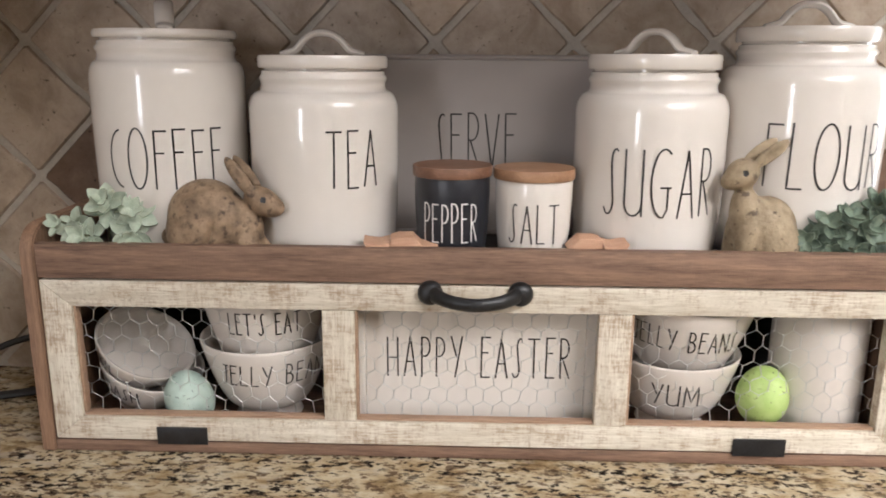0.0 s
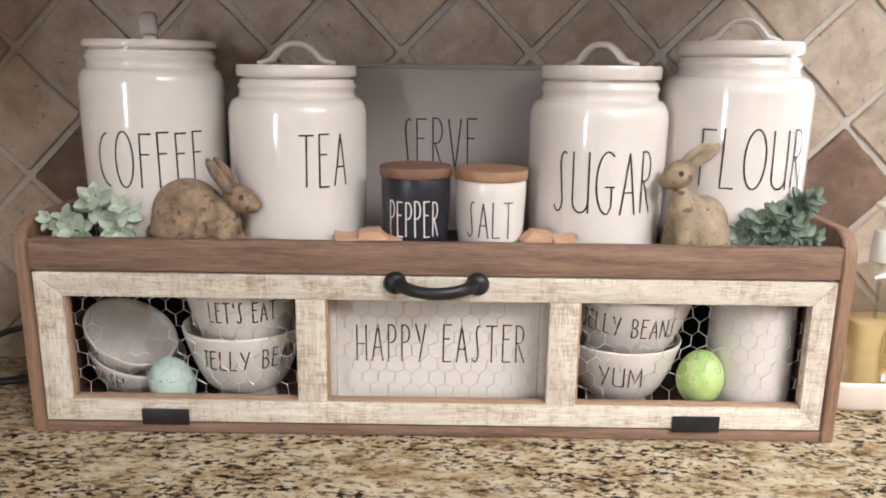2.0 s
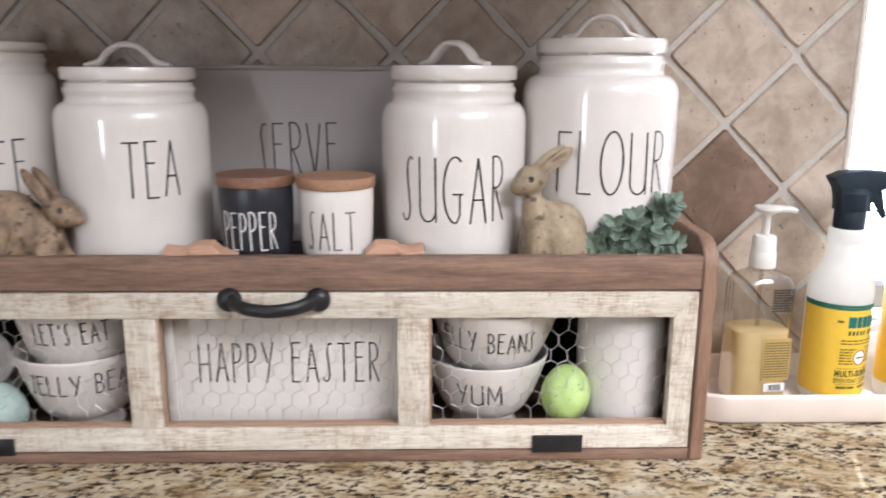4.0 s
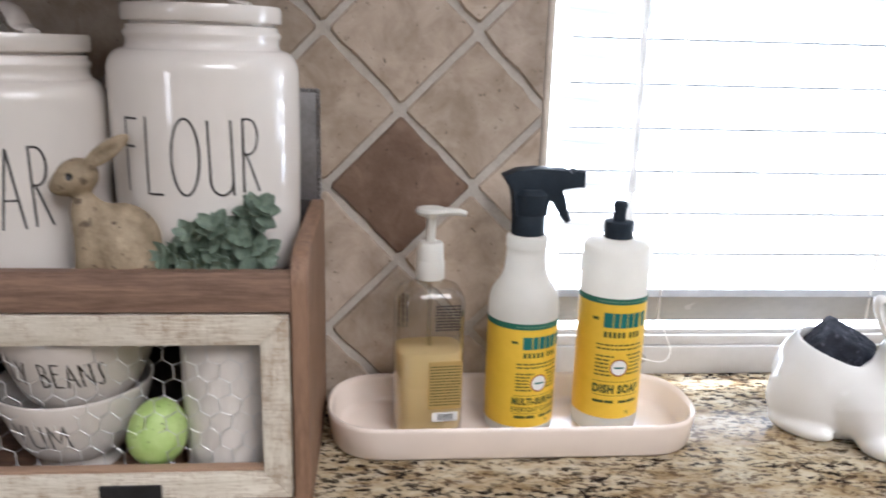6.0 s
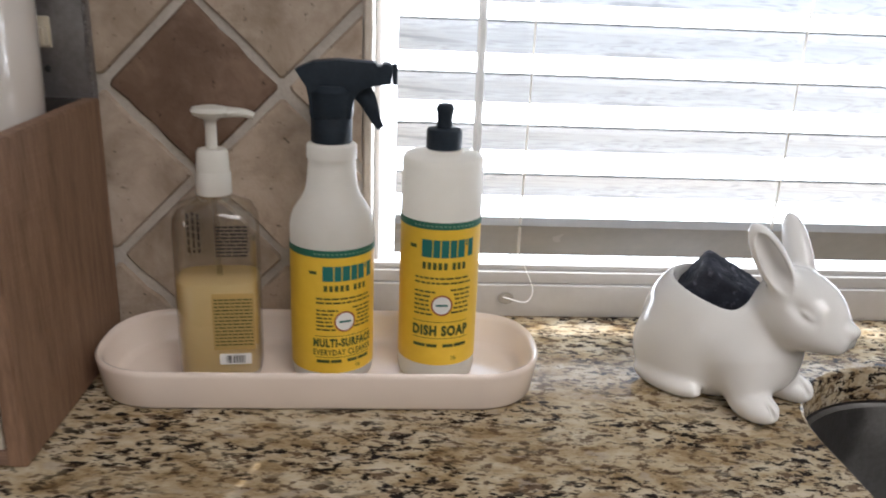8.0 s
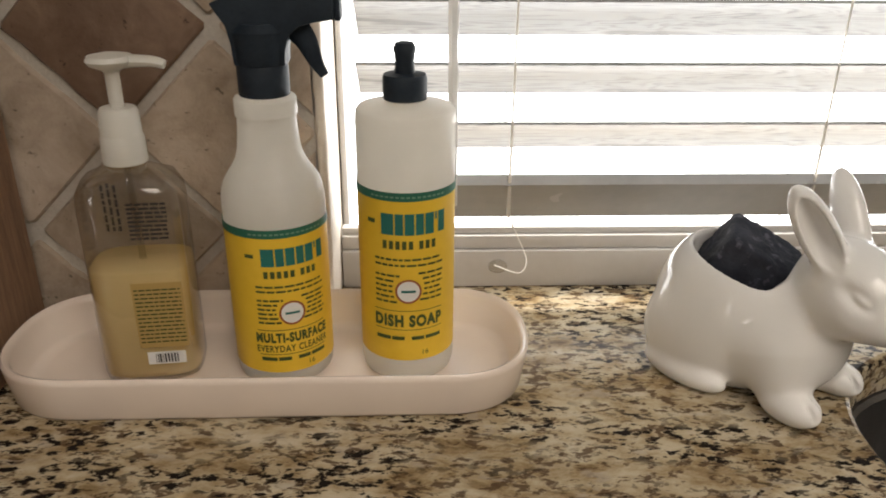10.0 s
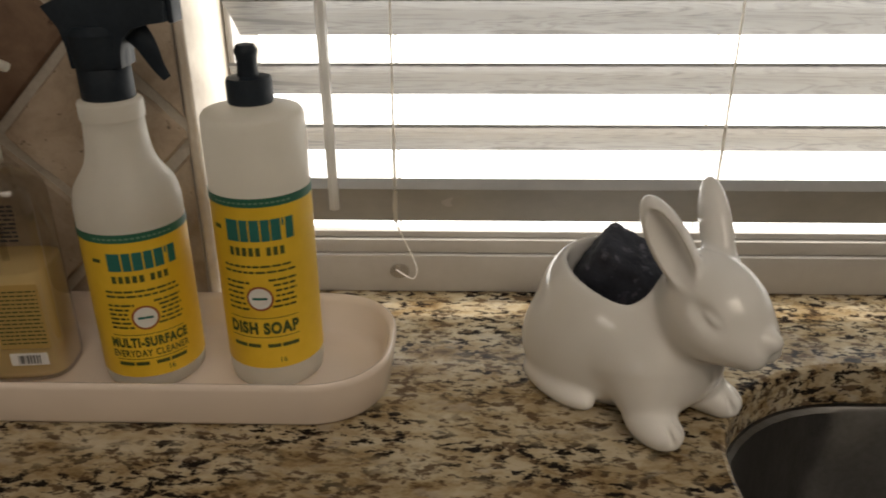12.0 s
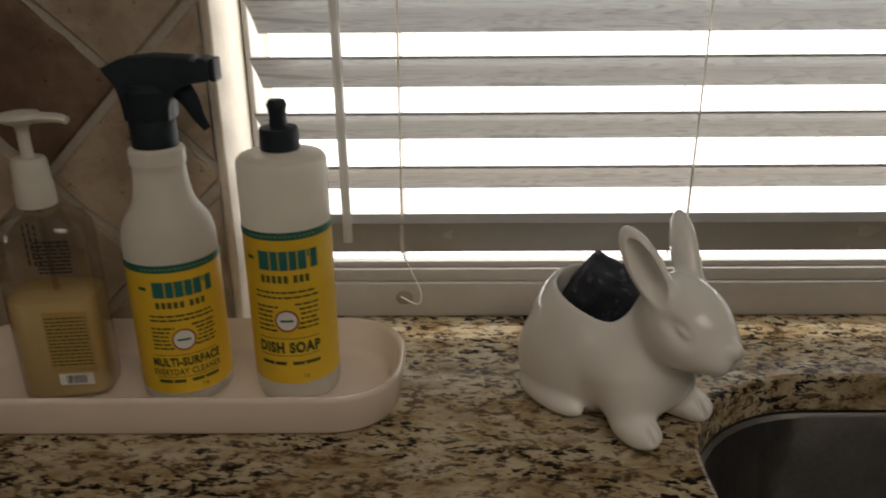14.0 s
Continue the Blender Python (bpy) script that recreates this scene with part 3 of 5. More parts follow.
shade(structure("countertop", counter_slab(), GRANITE, "polished beige granite worktop with dark brown flecks").data, 12)
structure("counter_base", box((-0.30, 0.38, 0.0), (1.45, 0.95, 0.874), 0.002), BASE, "plain brown cabinet run under the worktop")
# Unseen cabinet box, added to keep the ceiling lamp off the upper wall and lids.
structure("shade_cabinet_run", box((-0.30, 0.64, 1.43), (0.90, WALL - 0.004, 1.72), 0.003), BASE, "plain brown cabinet run, unseen, added over the worktop to shade the wall")
structure("counter_base_east", box((2.30, 0.38, 0.0), (3.1, 0.95, 0.874), 0.002), BASE, "plain brown cabinet run under the worktop")
structure("counter_front", box((1.45, 0.38, 0.0), (2.30, 0.40, 0.874), 0.002), BASE, "plain brown cabinet front under the sink")
structure("floor", box((-2.2, -2.7, -0.1), (3.7, 1.1, 0.0), 0), FLOOR, "brown stone tiled kitchen floor")
structure("ceiling", box((-2.2, -2.7, 2.5), (3.7, 1.1, 2.6), 0), CEIL, "white painted ceiling")
structure("wall_south", box((-2.2, -2.8, 0.0), (3.7, -2.7, 2.5), 0), PLASTER, "plain beige painted wall")
structure("wall_west", box((-2.3, -2.7, 0.0), (-2.2, 1.1, 2.5), 0), PLASTER, "plain beige painted wall")
# Unseen return, added to block side window light left of the crate.
structure("wall_shade_return", box((-0.42, 0.06, 0.0), (-0.302, WALL, 2.5), 0), PLASTER, "plain beige painted wall return, unseen, added to shade the left end")
structure("wall_east", box((3.7, -2.7, 0.0), (3.8, 1.1, 2.5), 0), PLASTER, "plain beige painted wall")
WIN_X1, WIN_TOP = 2.60, 2.06
structure("wall_north_above", box((JAMB_X, WALL + 0.006, WIN_TOP), (WIN_X1, 1.16, 2.5), 0), PLASTER, "plain beige painted wall over the window")
structure("wall_north_east", box((WIN_X1, WALL + 0.006, 0.0), (3.7, 1.16, 2.5), 0), PLASTER, "plain beige painted wall beside the window")
structure("wall_north_below", box((JAMB_X, 1.036, 0.0), (WIN_X1, 1.16, 0.909), 0), PLASTER, "plain wall under the window")
wall_north = structure("wall_north", box((-2.2, WALL + 0.0012, 0.0), (JAMB_X - 0.008, 1.16, 2.5), 0), GROUT, "kitchen wall with pale grout behind diagonal stone tiles")
structure("trim", box((JAMB_X - 0.008, WALL - 0.003, COUNTER + 0.0005), (JAMB_X, 1.16, WIN_TOP), 0.003, 3), JAMB, "pale stone edge along the window opening")


# ---- window, blind and the distance outside ----
def backdrop():
    m, nt, p = node_mat("daylight_outside")
    e = nt.nodes.new("ShaderNodeEmission")
    e.inputs["Color"].default_value, e.inputs["Strength"].default_value = (0.96, 0.98, 1.0, 1), 4.5
    nt.links.new(e.outputs[0], nt.nodes["Material Output"].inputs["Surface"])
    bm = bmesh.new()
    rows = [[bm.verts.new((x, y, z)) for x in (-9, 13)] for y, z in ((1.6, -0.6), (5.2, -0.6), (5.8, -0.4), (6.0, 0.2), (6.0, 3.2))]
    for a, b in zip(rows, rows[1:]):
        bm.faces.new((a[0], a[1], b[1], b[0]))
    return structure("backdrop", bm, m, "blown out daylight outside the window")


backdrop()
window = thing("window_1", (0, 0, 0), 0, "white vinyl window frame behind a blind", "window")
tagged(window, kind="structure")
part("window_sill", box((JAMB_X + 0.001, 1.026, 0.9105), (WIN_X1 - 0.001, 1.046, 0.9465), 0.002), FRAME, window)
part("window_frame", box((JAMB_X + 0.001, 1.0295, 0.947), (WIN_X1 - 0.001, 1.045, 0.9600), 0.002), FRAME, window)
part("sash_rail", box((JAMB_X + 0.001, 1.0335, 0.9605), (WIN_X1 - 0.001, 1.044, 0.9665), 0.0015), FRAME, window)
part("frame_side", box((JAMB_X + 0.001, 1.05, 0.9105), (JAMB_X + 0.007, 1.10, WIN_TOP), 0.003), FRAME, window)
part("frame_side", box((WIN_X1 - 0.03, 1.05, 0.9105), (WIN_X1 - 0.001, 1.10, WIN_TOP), 0.003), FRAME, window)


def blind():
    ob = thing("window_blind", (0, 0, 0), 0, "white faux-wood venetian blind, slats tilted half open", "blind")
    x0, x1 = 1.164, WIN_X1 - 0.01

    def slat_mesh(width, thick, drop, wood_mat):
        a = math.atan2(drop, math.sqrt(width ** 2 - drop ** 2))
        bm = bmesh.new()
        rows = []
        for i in range(7):
            s = i / 6
            y, z = width * s, 0.0016 * math.sin(math.pi * s)
            yy, zz = y * math.cos(a) + z * math.sin(a), -y * math.sin(a) + z * math.cos(a)
            rows.append((yy, zz))
        off = (thick * math.sin(a), thick * math.cos(a))
        section = [(y, z) for y, z in rows] + [(y + off[0] * -1, z - off[1]) for y, z in reversed(rows)]
        rings = [[bm.verts.new((x, y, z)) for y, z in section] for x in (x0, x1)]
        k = len(section)
        for i in range(k):
            bm.faces.new((rings[0][i], rings[0][(i + 1) % k], rings[1][(i + 1) % k], rings[1][i]))
        bm.faces.new(rings[0])
        bm.faces.new(rings[1][::-1])
        bmesh.ops.recalc_face_normals(bm, faces=bm.faces[:])
        me = mesh_of(bm, "slat", 40)
        me.materials.append(wood_mat)
        return me
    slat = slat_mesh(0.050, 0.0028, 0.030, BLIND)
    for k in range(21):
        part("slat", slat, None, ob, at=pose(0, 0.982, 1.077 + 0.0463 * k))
    part("bottom_rail", slat_mesh(0.054, 0.010, 0.041, RAIL), None, ob, at=pose(0, 0.984, 1.033))
    part("headrail", box((x0, 0.975, 2.01), (x1, 1.03, 2.055), 0.003), RAIL, ob)
    for x in (1.285, 1.535, 1.96, 2.42):
        bm = bmesh.new()
        tube([(x, 0.979, 0.998), (x + 0.001, 0.9785, 1.3), (x, 0.979, 2.02)], 0.0017, seg=6, bm=bm)
        tube([(x, 1.0245, 0.975), (x, 1.0245, 2.02)], 0.0011, seg=6, bm=bm)
        part("ladder_cord", bm, CORD, ob)
    part("cord_tail", tube(smooth_line([(1.285, 0.979, 1.035), (1.284, 0.975, 1.005), (1.292, 0.972, 0.985), (1.301, 0.972, 0.962), (1.297, 0.985, 0.944), (1.280, 1.020, 0.935)]), 0.0006, seg=6), CORD, ob)
    bm = disc(0, 0, 0.0012, 0.0085, 24)
    for f in bmesh.ops.extrude_face_region(bm, geom=bm.faces[:])["geom"]:
        if isinstance(f, bmesh.types.BMVert):
            f.co.y += 0.003
    bmesh.ops.recalc_face_normals(bm, faces=bm.faces[:])
    for v in bm.verts:
        v.co.z *= 0.75
    part("cord_button", moved(bm, 1.283, 1.0195, 0.9335), CLEARPL, ob, "small clear cord button")
    part("wand", tube([(1.2385, 0.968, 1.013), (1.2370, 0.968, 1.25), (1.2350, 0.970, 1.6), (1.234, 0.974, 2.0)], 0.0042, seg=6), WAND, ob, "hexagonal clear tilt wand")
    return ob


blind()


# ---- sink ----
def sink():
    ob = thing("kitchen_sink", (0, 0, 0), 0, "brushed steel undermount sink below the granite edge", "sink")
    x0, x1, y0, y1, rad = 1.5105, 2.2175, 0.4225, 0.9095, 0.12

    def ring(grow, r, z, bm):
        out = []
        for cx, cy, a0 in ((x1, y1, 0), (x0, y1, 90), (x0, y0, 180), (x1, y0, 270)):
            sx, sy = (1 if cx == x1 else -1), (1 if cy == y1 else -1)
            px, py = cx + sx * (grow - r), cy + sy * (grow - r)
            out += [bm.verts.new((px + r * math.cos(radians(a0 + 10 * k)), py + r * math.sin(radians(a0 + 10 * k)), z)) for k in range(10)]
        return out

    def shell(steps):
        bm = bmesh.new()
        rings = [ring(g, r, z, bm) for g, r, z in steps]
        for a, b in zip(rings, rings[1:]):
            for k in range(len(a)):
                bm.faces.new((a[k], a[(k + 1) % len(a)], b[(k + 1) % len(a)], b[k]))
        return bm, rings
    bm, rings = shell([(0.03, 0.13, 0.8745), (0.0, 0.12, 0.8745), (-0.003, 0.118, 0.871), (-0.006, 0.115, 0.72), (-0.02, 0.10, 0.69), (-0.05, 0.08, 0.68)])
    bm.faces.new(rings[-1])
    part("basin", bm, STEEL, ob)
    part("drain", lathe([(0, 0.6805), (0.03, 0.6805), (0.042, 0.683), (0.045, 0.681)], 32, None, 1.86, 0.66), STEEL, ob)
    part("drain_pipe", lathe([(0.02, 0.0), (0.02, 0.679)], 20, None, 1.86, 0.66), IRON, ob)
    return ob


sink()


# ---- wooden crate ----
CX0, CX1, CF, CB = 0.067, 0.911, 0.750, 0.950
SHELF = 1.098


def crate():
    ob = thing("wooden_crate", (0, 0, 0), 0, "rustic brown wooden counter crate with whitewashed wire-front door", "crate")
    t = 0.0135
    for x in (CX0, CX1 - t):
        bm = bmesh.new()
        pts = [(CF - 0.002, COUNTER + 0.001), (CB, COUNTER + 0.001), (CB, 1.140)]
        pts += [(CF - 0.002 + 0.028 * (1 - math.sin(radians(a))), 1.137 - 0.028 * (1 - math.cos(radians(a)))) for a in range(0, 91, 15)]
        f = bm.faces.new([bm.verts.new((x, y, z)) for y, z in pts])
        for g in bmesh.ops.extrude_face_region(bm, geom=[f])["geom"]:
            if isinstance(g, bmesh.types.BMVert):
                g.co.x += t
        bmesh.ops.recalc_face_normals(bm, faces=bm.faces[:])
        bmesh.ops.bevel(bm, geom=bm.edges[:], offset=0.0012, segments=2, affect="EDGES")
        part("side_panel", bm, SIDEWOOD, ob)
    a, b = CX0 + t, CX1 - t
    part("front_rail", box((a, CF, 1.0875), (b, CF + 0.013, 1.1205), 0.002), BROWN, ob)
    part("bottom_board", box((a, CF, COUNTER + 0.001), (b, CB - 0.008, 0.9225), 0.0015), BROWN, ob)
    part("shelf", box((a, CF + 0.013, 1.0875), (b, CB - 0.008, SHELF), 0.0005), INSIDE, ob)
    part("back_panel", box((a, CB - 0.008, COUNTER + 0.001), (b, CB, 1.1395), 0.001), INSIDE, ob, "near-black back board")
    door = part("door", box((a + 0.001, CF + 0.0135, 0.925), (a + 0.0015, CF + 0.014, 0.926), 0), INSIDE, ob, "whitewashed distressed frame door with chicken wire")
    z0, z1, zb, zt = 0.9245, 1.0858, 0.9482, 1.0608
    xl, xr, y0, y1 = a + 0.002, b - 0.002, CF - 0.001, CF + 0.012
    wl, wr = 0.111, 0.8725
    part("top_rail", prism([(xl, z1), (wl, zt), (wr, zt), (xr, z1)], y0, y1, 0.0009), WHITE_X, door)
    part("bottom_rail", prism([(xl, z0), (xr, z0), (wr, zb), (wl, zb)], y0, y1, 0.0009), WHITE_X, door)
    part("stile", prism([(xl, z0), (wl, zb), (wl, zt), (xl, z1)], y0, y1, 0.0009), WHITE_Z, door)
    part("stile", prism([(xr, z0), (xr, z1), (wr, zt), (wr, zb)], y0, y1, 0.0009), WHITE_Z, door)
    for m0, m1 in ((0.348, 0.3785), (0.607, 0.6375)):
        part("mullion", box((m0, y0 + 0.0005, zb + 0.0004), (m1, y1, zt - 0.0004), 0.0009), WHITE_Z, door)
    for u0, u1 in ((0.112, 0.3475), (0.379, 0.6065), (0.638, 0.872)):
        part("inner_edge", box((u0, y0 + 0.003, zb + 0.0003), (u1, y1 - 0.0005, zb + 0.0028), 0.0004), RAW, door, "bare reddish wood edge")
    for u in (0.1112, 0.3787, 0.6377):
        part("inner_edge", box((u, y0 + 0.003, zb + 0.003), (u + 0.0022, y1 - 0.0005, zt - 0.0006), 0.0004), RAW, door, "bare reddish wood edge")
    # chicken wire
    rnd = random.Random(4)
    bm = bmesh.new()
    w, h = 0.0176, 0.0205
    node = {}

    def at(x, z):
        key = (round(x, 4), round(z, 4))
        if key not in node:
            node[key] = Vector((x + rnd.uniform(-1, 1) * 0.0012, y1 + 0.002 + rnd.uniform(0, 1) * 0.0016, z + rnd.uniform(-1, 1) * 0.0012))
        return node[key]
    rows, cols = 11, 47
    for r in range(rows):
        for c in range(cols):
            cx = 0.088 + c * w + (w / 2 if r % 2 else 0)
            cz = 0.940 + r * h * 0.75
            p = [(cx, cz + h / 2), (cx + w / 2, cz + h / 4), (cx + w / 2, cz - h / 4), (cx, cz - h / 2)]
            for s, e, fat in ((p[0], p[1], 1), (p[1], p[2], 1.75), (p[2], p[3], 1)):
                if max(s[0], e[0]) < 0.892 and min(s[1], e[1]) > 0.932 and max(s[1], e[1]) < 1.08:
                    tube([at(*s), at(*e)], 0.00026 * fat, seg=4, bm=bm, up=(0, 1, 0))
            if cx < 0.892 and 0.932 < cz - h / 2 and cz + h / 2 < 1.08:
                q = (cx - w / 2, cz + h / 4)
                if q[0] > 0.084:
                    tube([at(*p[0]), at(*q)], 0.00026, seg=4, bm=bm, up=(0, 1, 0))
    tagged(part("chicken_wire", bm, WIRE, door, "galvanised hexagonal chicken wire", 60), kind="stuff")
    for hx in (0.1835, 0.740):
        bm = box((hx, y0 - 0.0028, 0.9215), (hx + 0.0495, y0 - 0.0004, 0.9392), 0.0008)
        part("hinge", bm, IRON, door, "black metal hinge plate")
    # pull handle
    bm = tube(smooth_line([(0.452, CF - 0.004, 1.0800), (0.459, CF - 0.016, 1.0792), (0.472, CF - 0.026, 1.0778), (0.4915, CF - 0.030, 1.0768),
                           (0.511, CF - 0.026, 1.0778), (0.524, CF - 0.016, 1.0792), (0.531, CF - 0.004, 1.0800)]), 0.0052, 0.0068, 14,
              taper=lambda s: 0.92 + 0.35 * abs(2 * s - 1) ** 3)
    handle = part("handle", bm, IRON, door, "black wrought iron pull handle")
    for hx in (0.450, 0.533):
        bm = lathe([(0, 0.0), (0.0115, 0.0), (0.0118, 0.003), (0.0095, 0.0075), (0.0055, 0.0095), (0, 0.010)], 28)
        bmesh.ops.rotate(bm, verts=bm.verts[:], matrix=Matrix.Rotation(radians(90), 3, "X"))
        part("rosette", moved(bm, hx, y0 - 0.0003, 1.0800), IRON, handle)
    return ob


crate()


# ---- canisters on the crate ----
def canister(at, r, top, word, text_w, text_h, text_z, facing, lid_r, handle_turn, handle_h, lid_t=0.0135):
    """Tall stoneware canister: rounded shoulder, ringed neck, flat lid with a strap handle. top: shoulder height over the base."""
    ob = thing("canister", at, 0, f"glossy cream ceramic canister lettered {word}, flat lid with strap handle", "canister", "lettered canisters")
    n = lid_r * 0.975
    body = [(0, 0), (r * 0.90, 0), (r * 0.945, 0.003), (r * 0.955, 0.010), (r * 0.985, 0.045), (r, top * 0.55), (r * 1.0, top - 0.022)]
    body += [(r - (r - n) * 0.95 * (1 - math.cos(radians(a))), top - 0.022 + 0.020 * math.sin(radians(a))) for a in range(15, 91, 15)]
    body += [(n * 0.985, top + 0.002), (n * 0.985, top + 0.006), (n * 1.01, top + 0.0085), (n * 1.01, top + 0.011), (n * 0.975, top + 0.0135), (n * 0.975, top + 0.0165), (n * 0.93, top + 0.0175), (n * 0.93, top + 0.0198), (0, top + 0.0198)]
    part("body", lathe(body, 72), CERAMIC, ob, smooth=60)
    lid = part("lid", lathe([(0, top + 0.020), (lid_r * 0.985, top + 0.0195), (lid_r, top + 0.021), (lid_r * 1.003, top + 0.0165 + lid_t), (lid_r * 0.985, top + 0.0197 + lid_t), (0, top + 0.0210 + lid_t)], 72), CERAMIC, ob, smooth=50)
    zt = top + 0.0203 + lid_t
    arch = handle_h
    line = smooth_line([(-0.041, 0, zt + 0.0008), (-0.034, 0, zt + 0.0022), (-0.026, 0, zt + 0.0050), (-0.018, 0, zt + arch * 0.66), (-0.009, 0, zt + arch * 0.94), (0, 0, zt + arch),
                        (0.009, 0, zt + arch * 0.94), (0.018, 0, zt + arch * 0.66), (0.026, 0, zt + 0.0050), (0.034, 0, zt + 0.0022), (0.041, 0, zt + 0.0008)], 5)
    bm = tube(line, 0.0036, 0.0092, 12, up=(0, 1, 0), taper=lambda q: 1.0 - 0.25 * abs(2 * q - 1) ** 6)
    h = part("handle", bm, CERAMIC, lid)
    h.rotation_euler.z = radians(handle_turn)
    prof = sorted({z: q for q, z in body if q > r * 0.8}.items())
    zs, rs = [p[0] for p in prof], [p[1] for p in prof]
    bm = pen_lettering(word, text_w, text_h, 0.0018)
    moved(bm, 0, 0, text_z)
    part("lettering", wrapped(bm, lambda z: float(np.interp(z, zs, rs)), facing, 0.0006), INK, ob, "thin tall black capital letters")
    return ob


canister((0.1775, 0.862, SHELF), 0.0755, 0.1905, "COFFEE", 0.112, 0.058, 0.0975, -76, 0.069, -70, 0.026, 0.0075)
canister((0.339, 0.845, SHELF), 0.0735, 0.163, "TEA", 0.051, 0.054, 0.100, -60, 0.0635, 4, 0.021, 0.0115)
canister((0.663, 0.845, SHELF), 0.0735, 0.164, "SUGAR", 0.104, 0.066, 0.082, -92, 0.0635, -40, 0.021)
canister((0.816, 0.867, SHELF), 0.0800, 0.1905, "FLOUR", 0.112, 0.062, 0.106, -90, 0.066, -8, 0.022)


def shaker(at, r, h, mat_body, mat_lid, ink, word, label, tw):
    ob = thing("shaker_jar", at, 0, label, "jar", "salt and pepper jars")
    prof = [(0, 0), (r * 0.80, 0), (r * 0.86, 0.002), (r * 0.90, 0.012), (r * 0.97, h * 0.45), (r, h * 0.8), (r, h - 0.002), (r * 0.98, h), (0, h)]
    part("body", lathe(prof, 56), mat_body, ob, smooth=50)
    part("lid", lathe([(0, h + 0.0005), (r * 1.04, h + 0.0005), (r * 1.055, h + 0.002), (r * 1.055, h + 0.0088), (r * 1.04, h + 0.0104), (0, h + 0.0112)], 56), mat_lid, ob, "round wooden lid", smooth=50)
    zs, rs = [p[1] for p in prof[3:7]], [p[0] for p in prof[3:7]]
    bm = moved(pen_lettering(word, tw, 0.038, 0.0014), 0, 0, 0.0435)
    part("lettering", wrapped(bm, lambda z: float(np.interp(z, zs, rs)), -92, 0.0006), ink, ob)
    return ob


shaker((0.4685, 0.800, SHELF), 0.0360, 0.084, BLACKCER, LIDWOOD, CHALK, "PEPPER", "matte black ceramic pepper jar with a dark wooden lid", 0.053)
shaker((0.5465, 0.800, SHELF), 0.0368, 0.082, CERAMIC, LIDWOOD2, INK, "SALT", "cream ceramic salt jar with a light wooden lid", 0.048)


def scoop(at, rz, tilt, tail, label):
    ob = thing("wooden_scoop", at, rz, label, "scoop")
    part("handle", prism([(-0.012, 0.0005), (-0.010, 0.0115), (-0.002, 0.0130), (0.011, 0.0128), (0.019, 0.0040), (tail, 0.0022), (tail, 0.0002)], -0.010, 0.008, 0.0012), SCOOP, ob)
    part("bowl", prism([(-0.035, 0.0105), (-0.031, 0.0020), (-0.024, -0.0010), (-0.0125, 0.0005), (-0.0105, 0.0090), (-0.020, 0.0070), (-0.029, 0.0085)], -0.012, 0.012, 0.0012), SCOOP, ob)
    ob.rotation_euler = (radians(tilt), radians(-3), radians(rz))
    return ob


scoop((0.422, 0.7705, SHELF + 0.0195), 4, 8, 0.034, "small pale wooden scoop lying on the crate shelf")
scoop((0.597, 0.7705, SHELF + 0.0195), 186, -8, 0.021, "small pale wooden scoop lying on the crate shelf")
for x in (0.402, 0.440, 0.576, 0.606):
    ob = part("scoop_rest", box((x, 0.764, SHELF), (x + 0.006, 0.777, SHELF + 0.0195), 0.001), INSIDE)
    tagged(ob, "small dark spacer block under a wooden scoop", "block")


def platter():
    """A rectangular serving platter leaning on the back panel."""
    ob = thing("serving_platter", (0.519, 0.928, SHELF), 0, "matte pale grey rectangular serving platter lettered SERVE", "platter")
    bm = box((-0.165, -0.004, 0.0), (0.165, 0.004, 0.196), 0)
    bmesh.ops.bevel(bm, geom=[e for e in bm.edges if abs(e.verts[0].co.y - e.verts[1].co.y) > 0.004], offset=0.022, segments=6, affect="EDGES")
    bmesh.ops.bevel(bm, geom=bm.edges[:], offset=0.0025, segments=2, affect="EDGES", clamp_overlap=True)
    part("plate", bm, PLATTER, ob)
    rim = bmesh.new()
    pts = []
    for cx, cz, a0 in ((0.145, 0.176, 0), (-0.145, 0.176, 90), (-0.145, 0.020, 180), (0.145, 0.020, 270)):
        pts += [(cx + 0.018 * math.cos(radians(a0 + 15 * k)), -0.005, cz + 0.018 * math.sin(radians(a0 + 15 * k))) for k in range(7)]
    tube(pts + [pts[0]], 0.0028, 0.0028, 8, rim, (0, 1, 0))
    part("rim", rim, PLATTER, ob)
    part("lettering", moved(pen_lettering("SERVE", 0.090, 0.064, 0.0016), -0.028, -0.0046, 0.104), INK, ob)
    return ob


platter()


# ---- inside the crate ----
FLOOR_IN = 0.9227


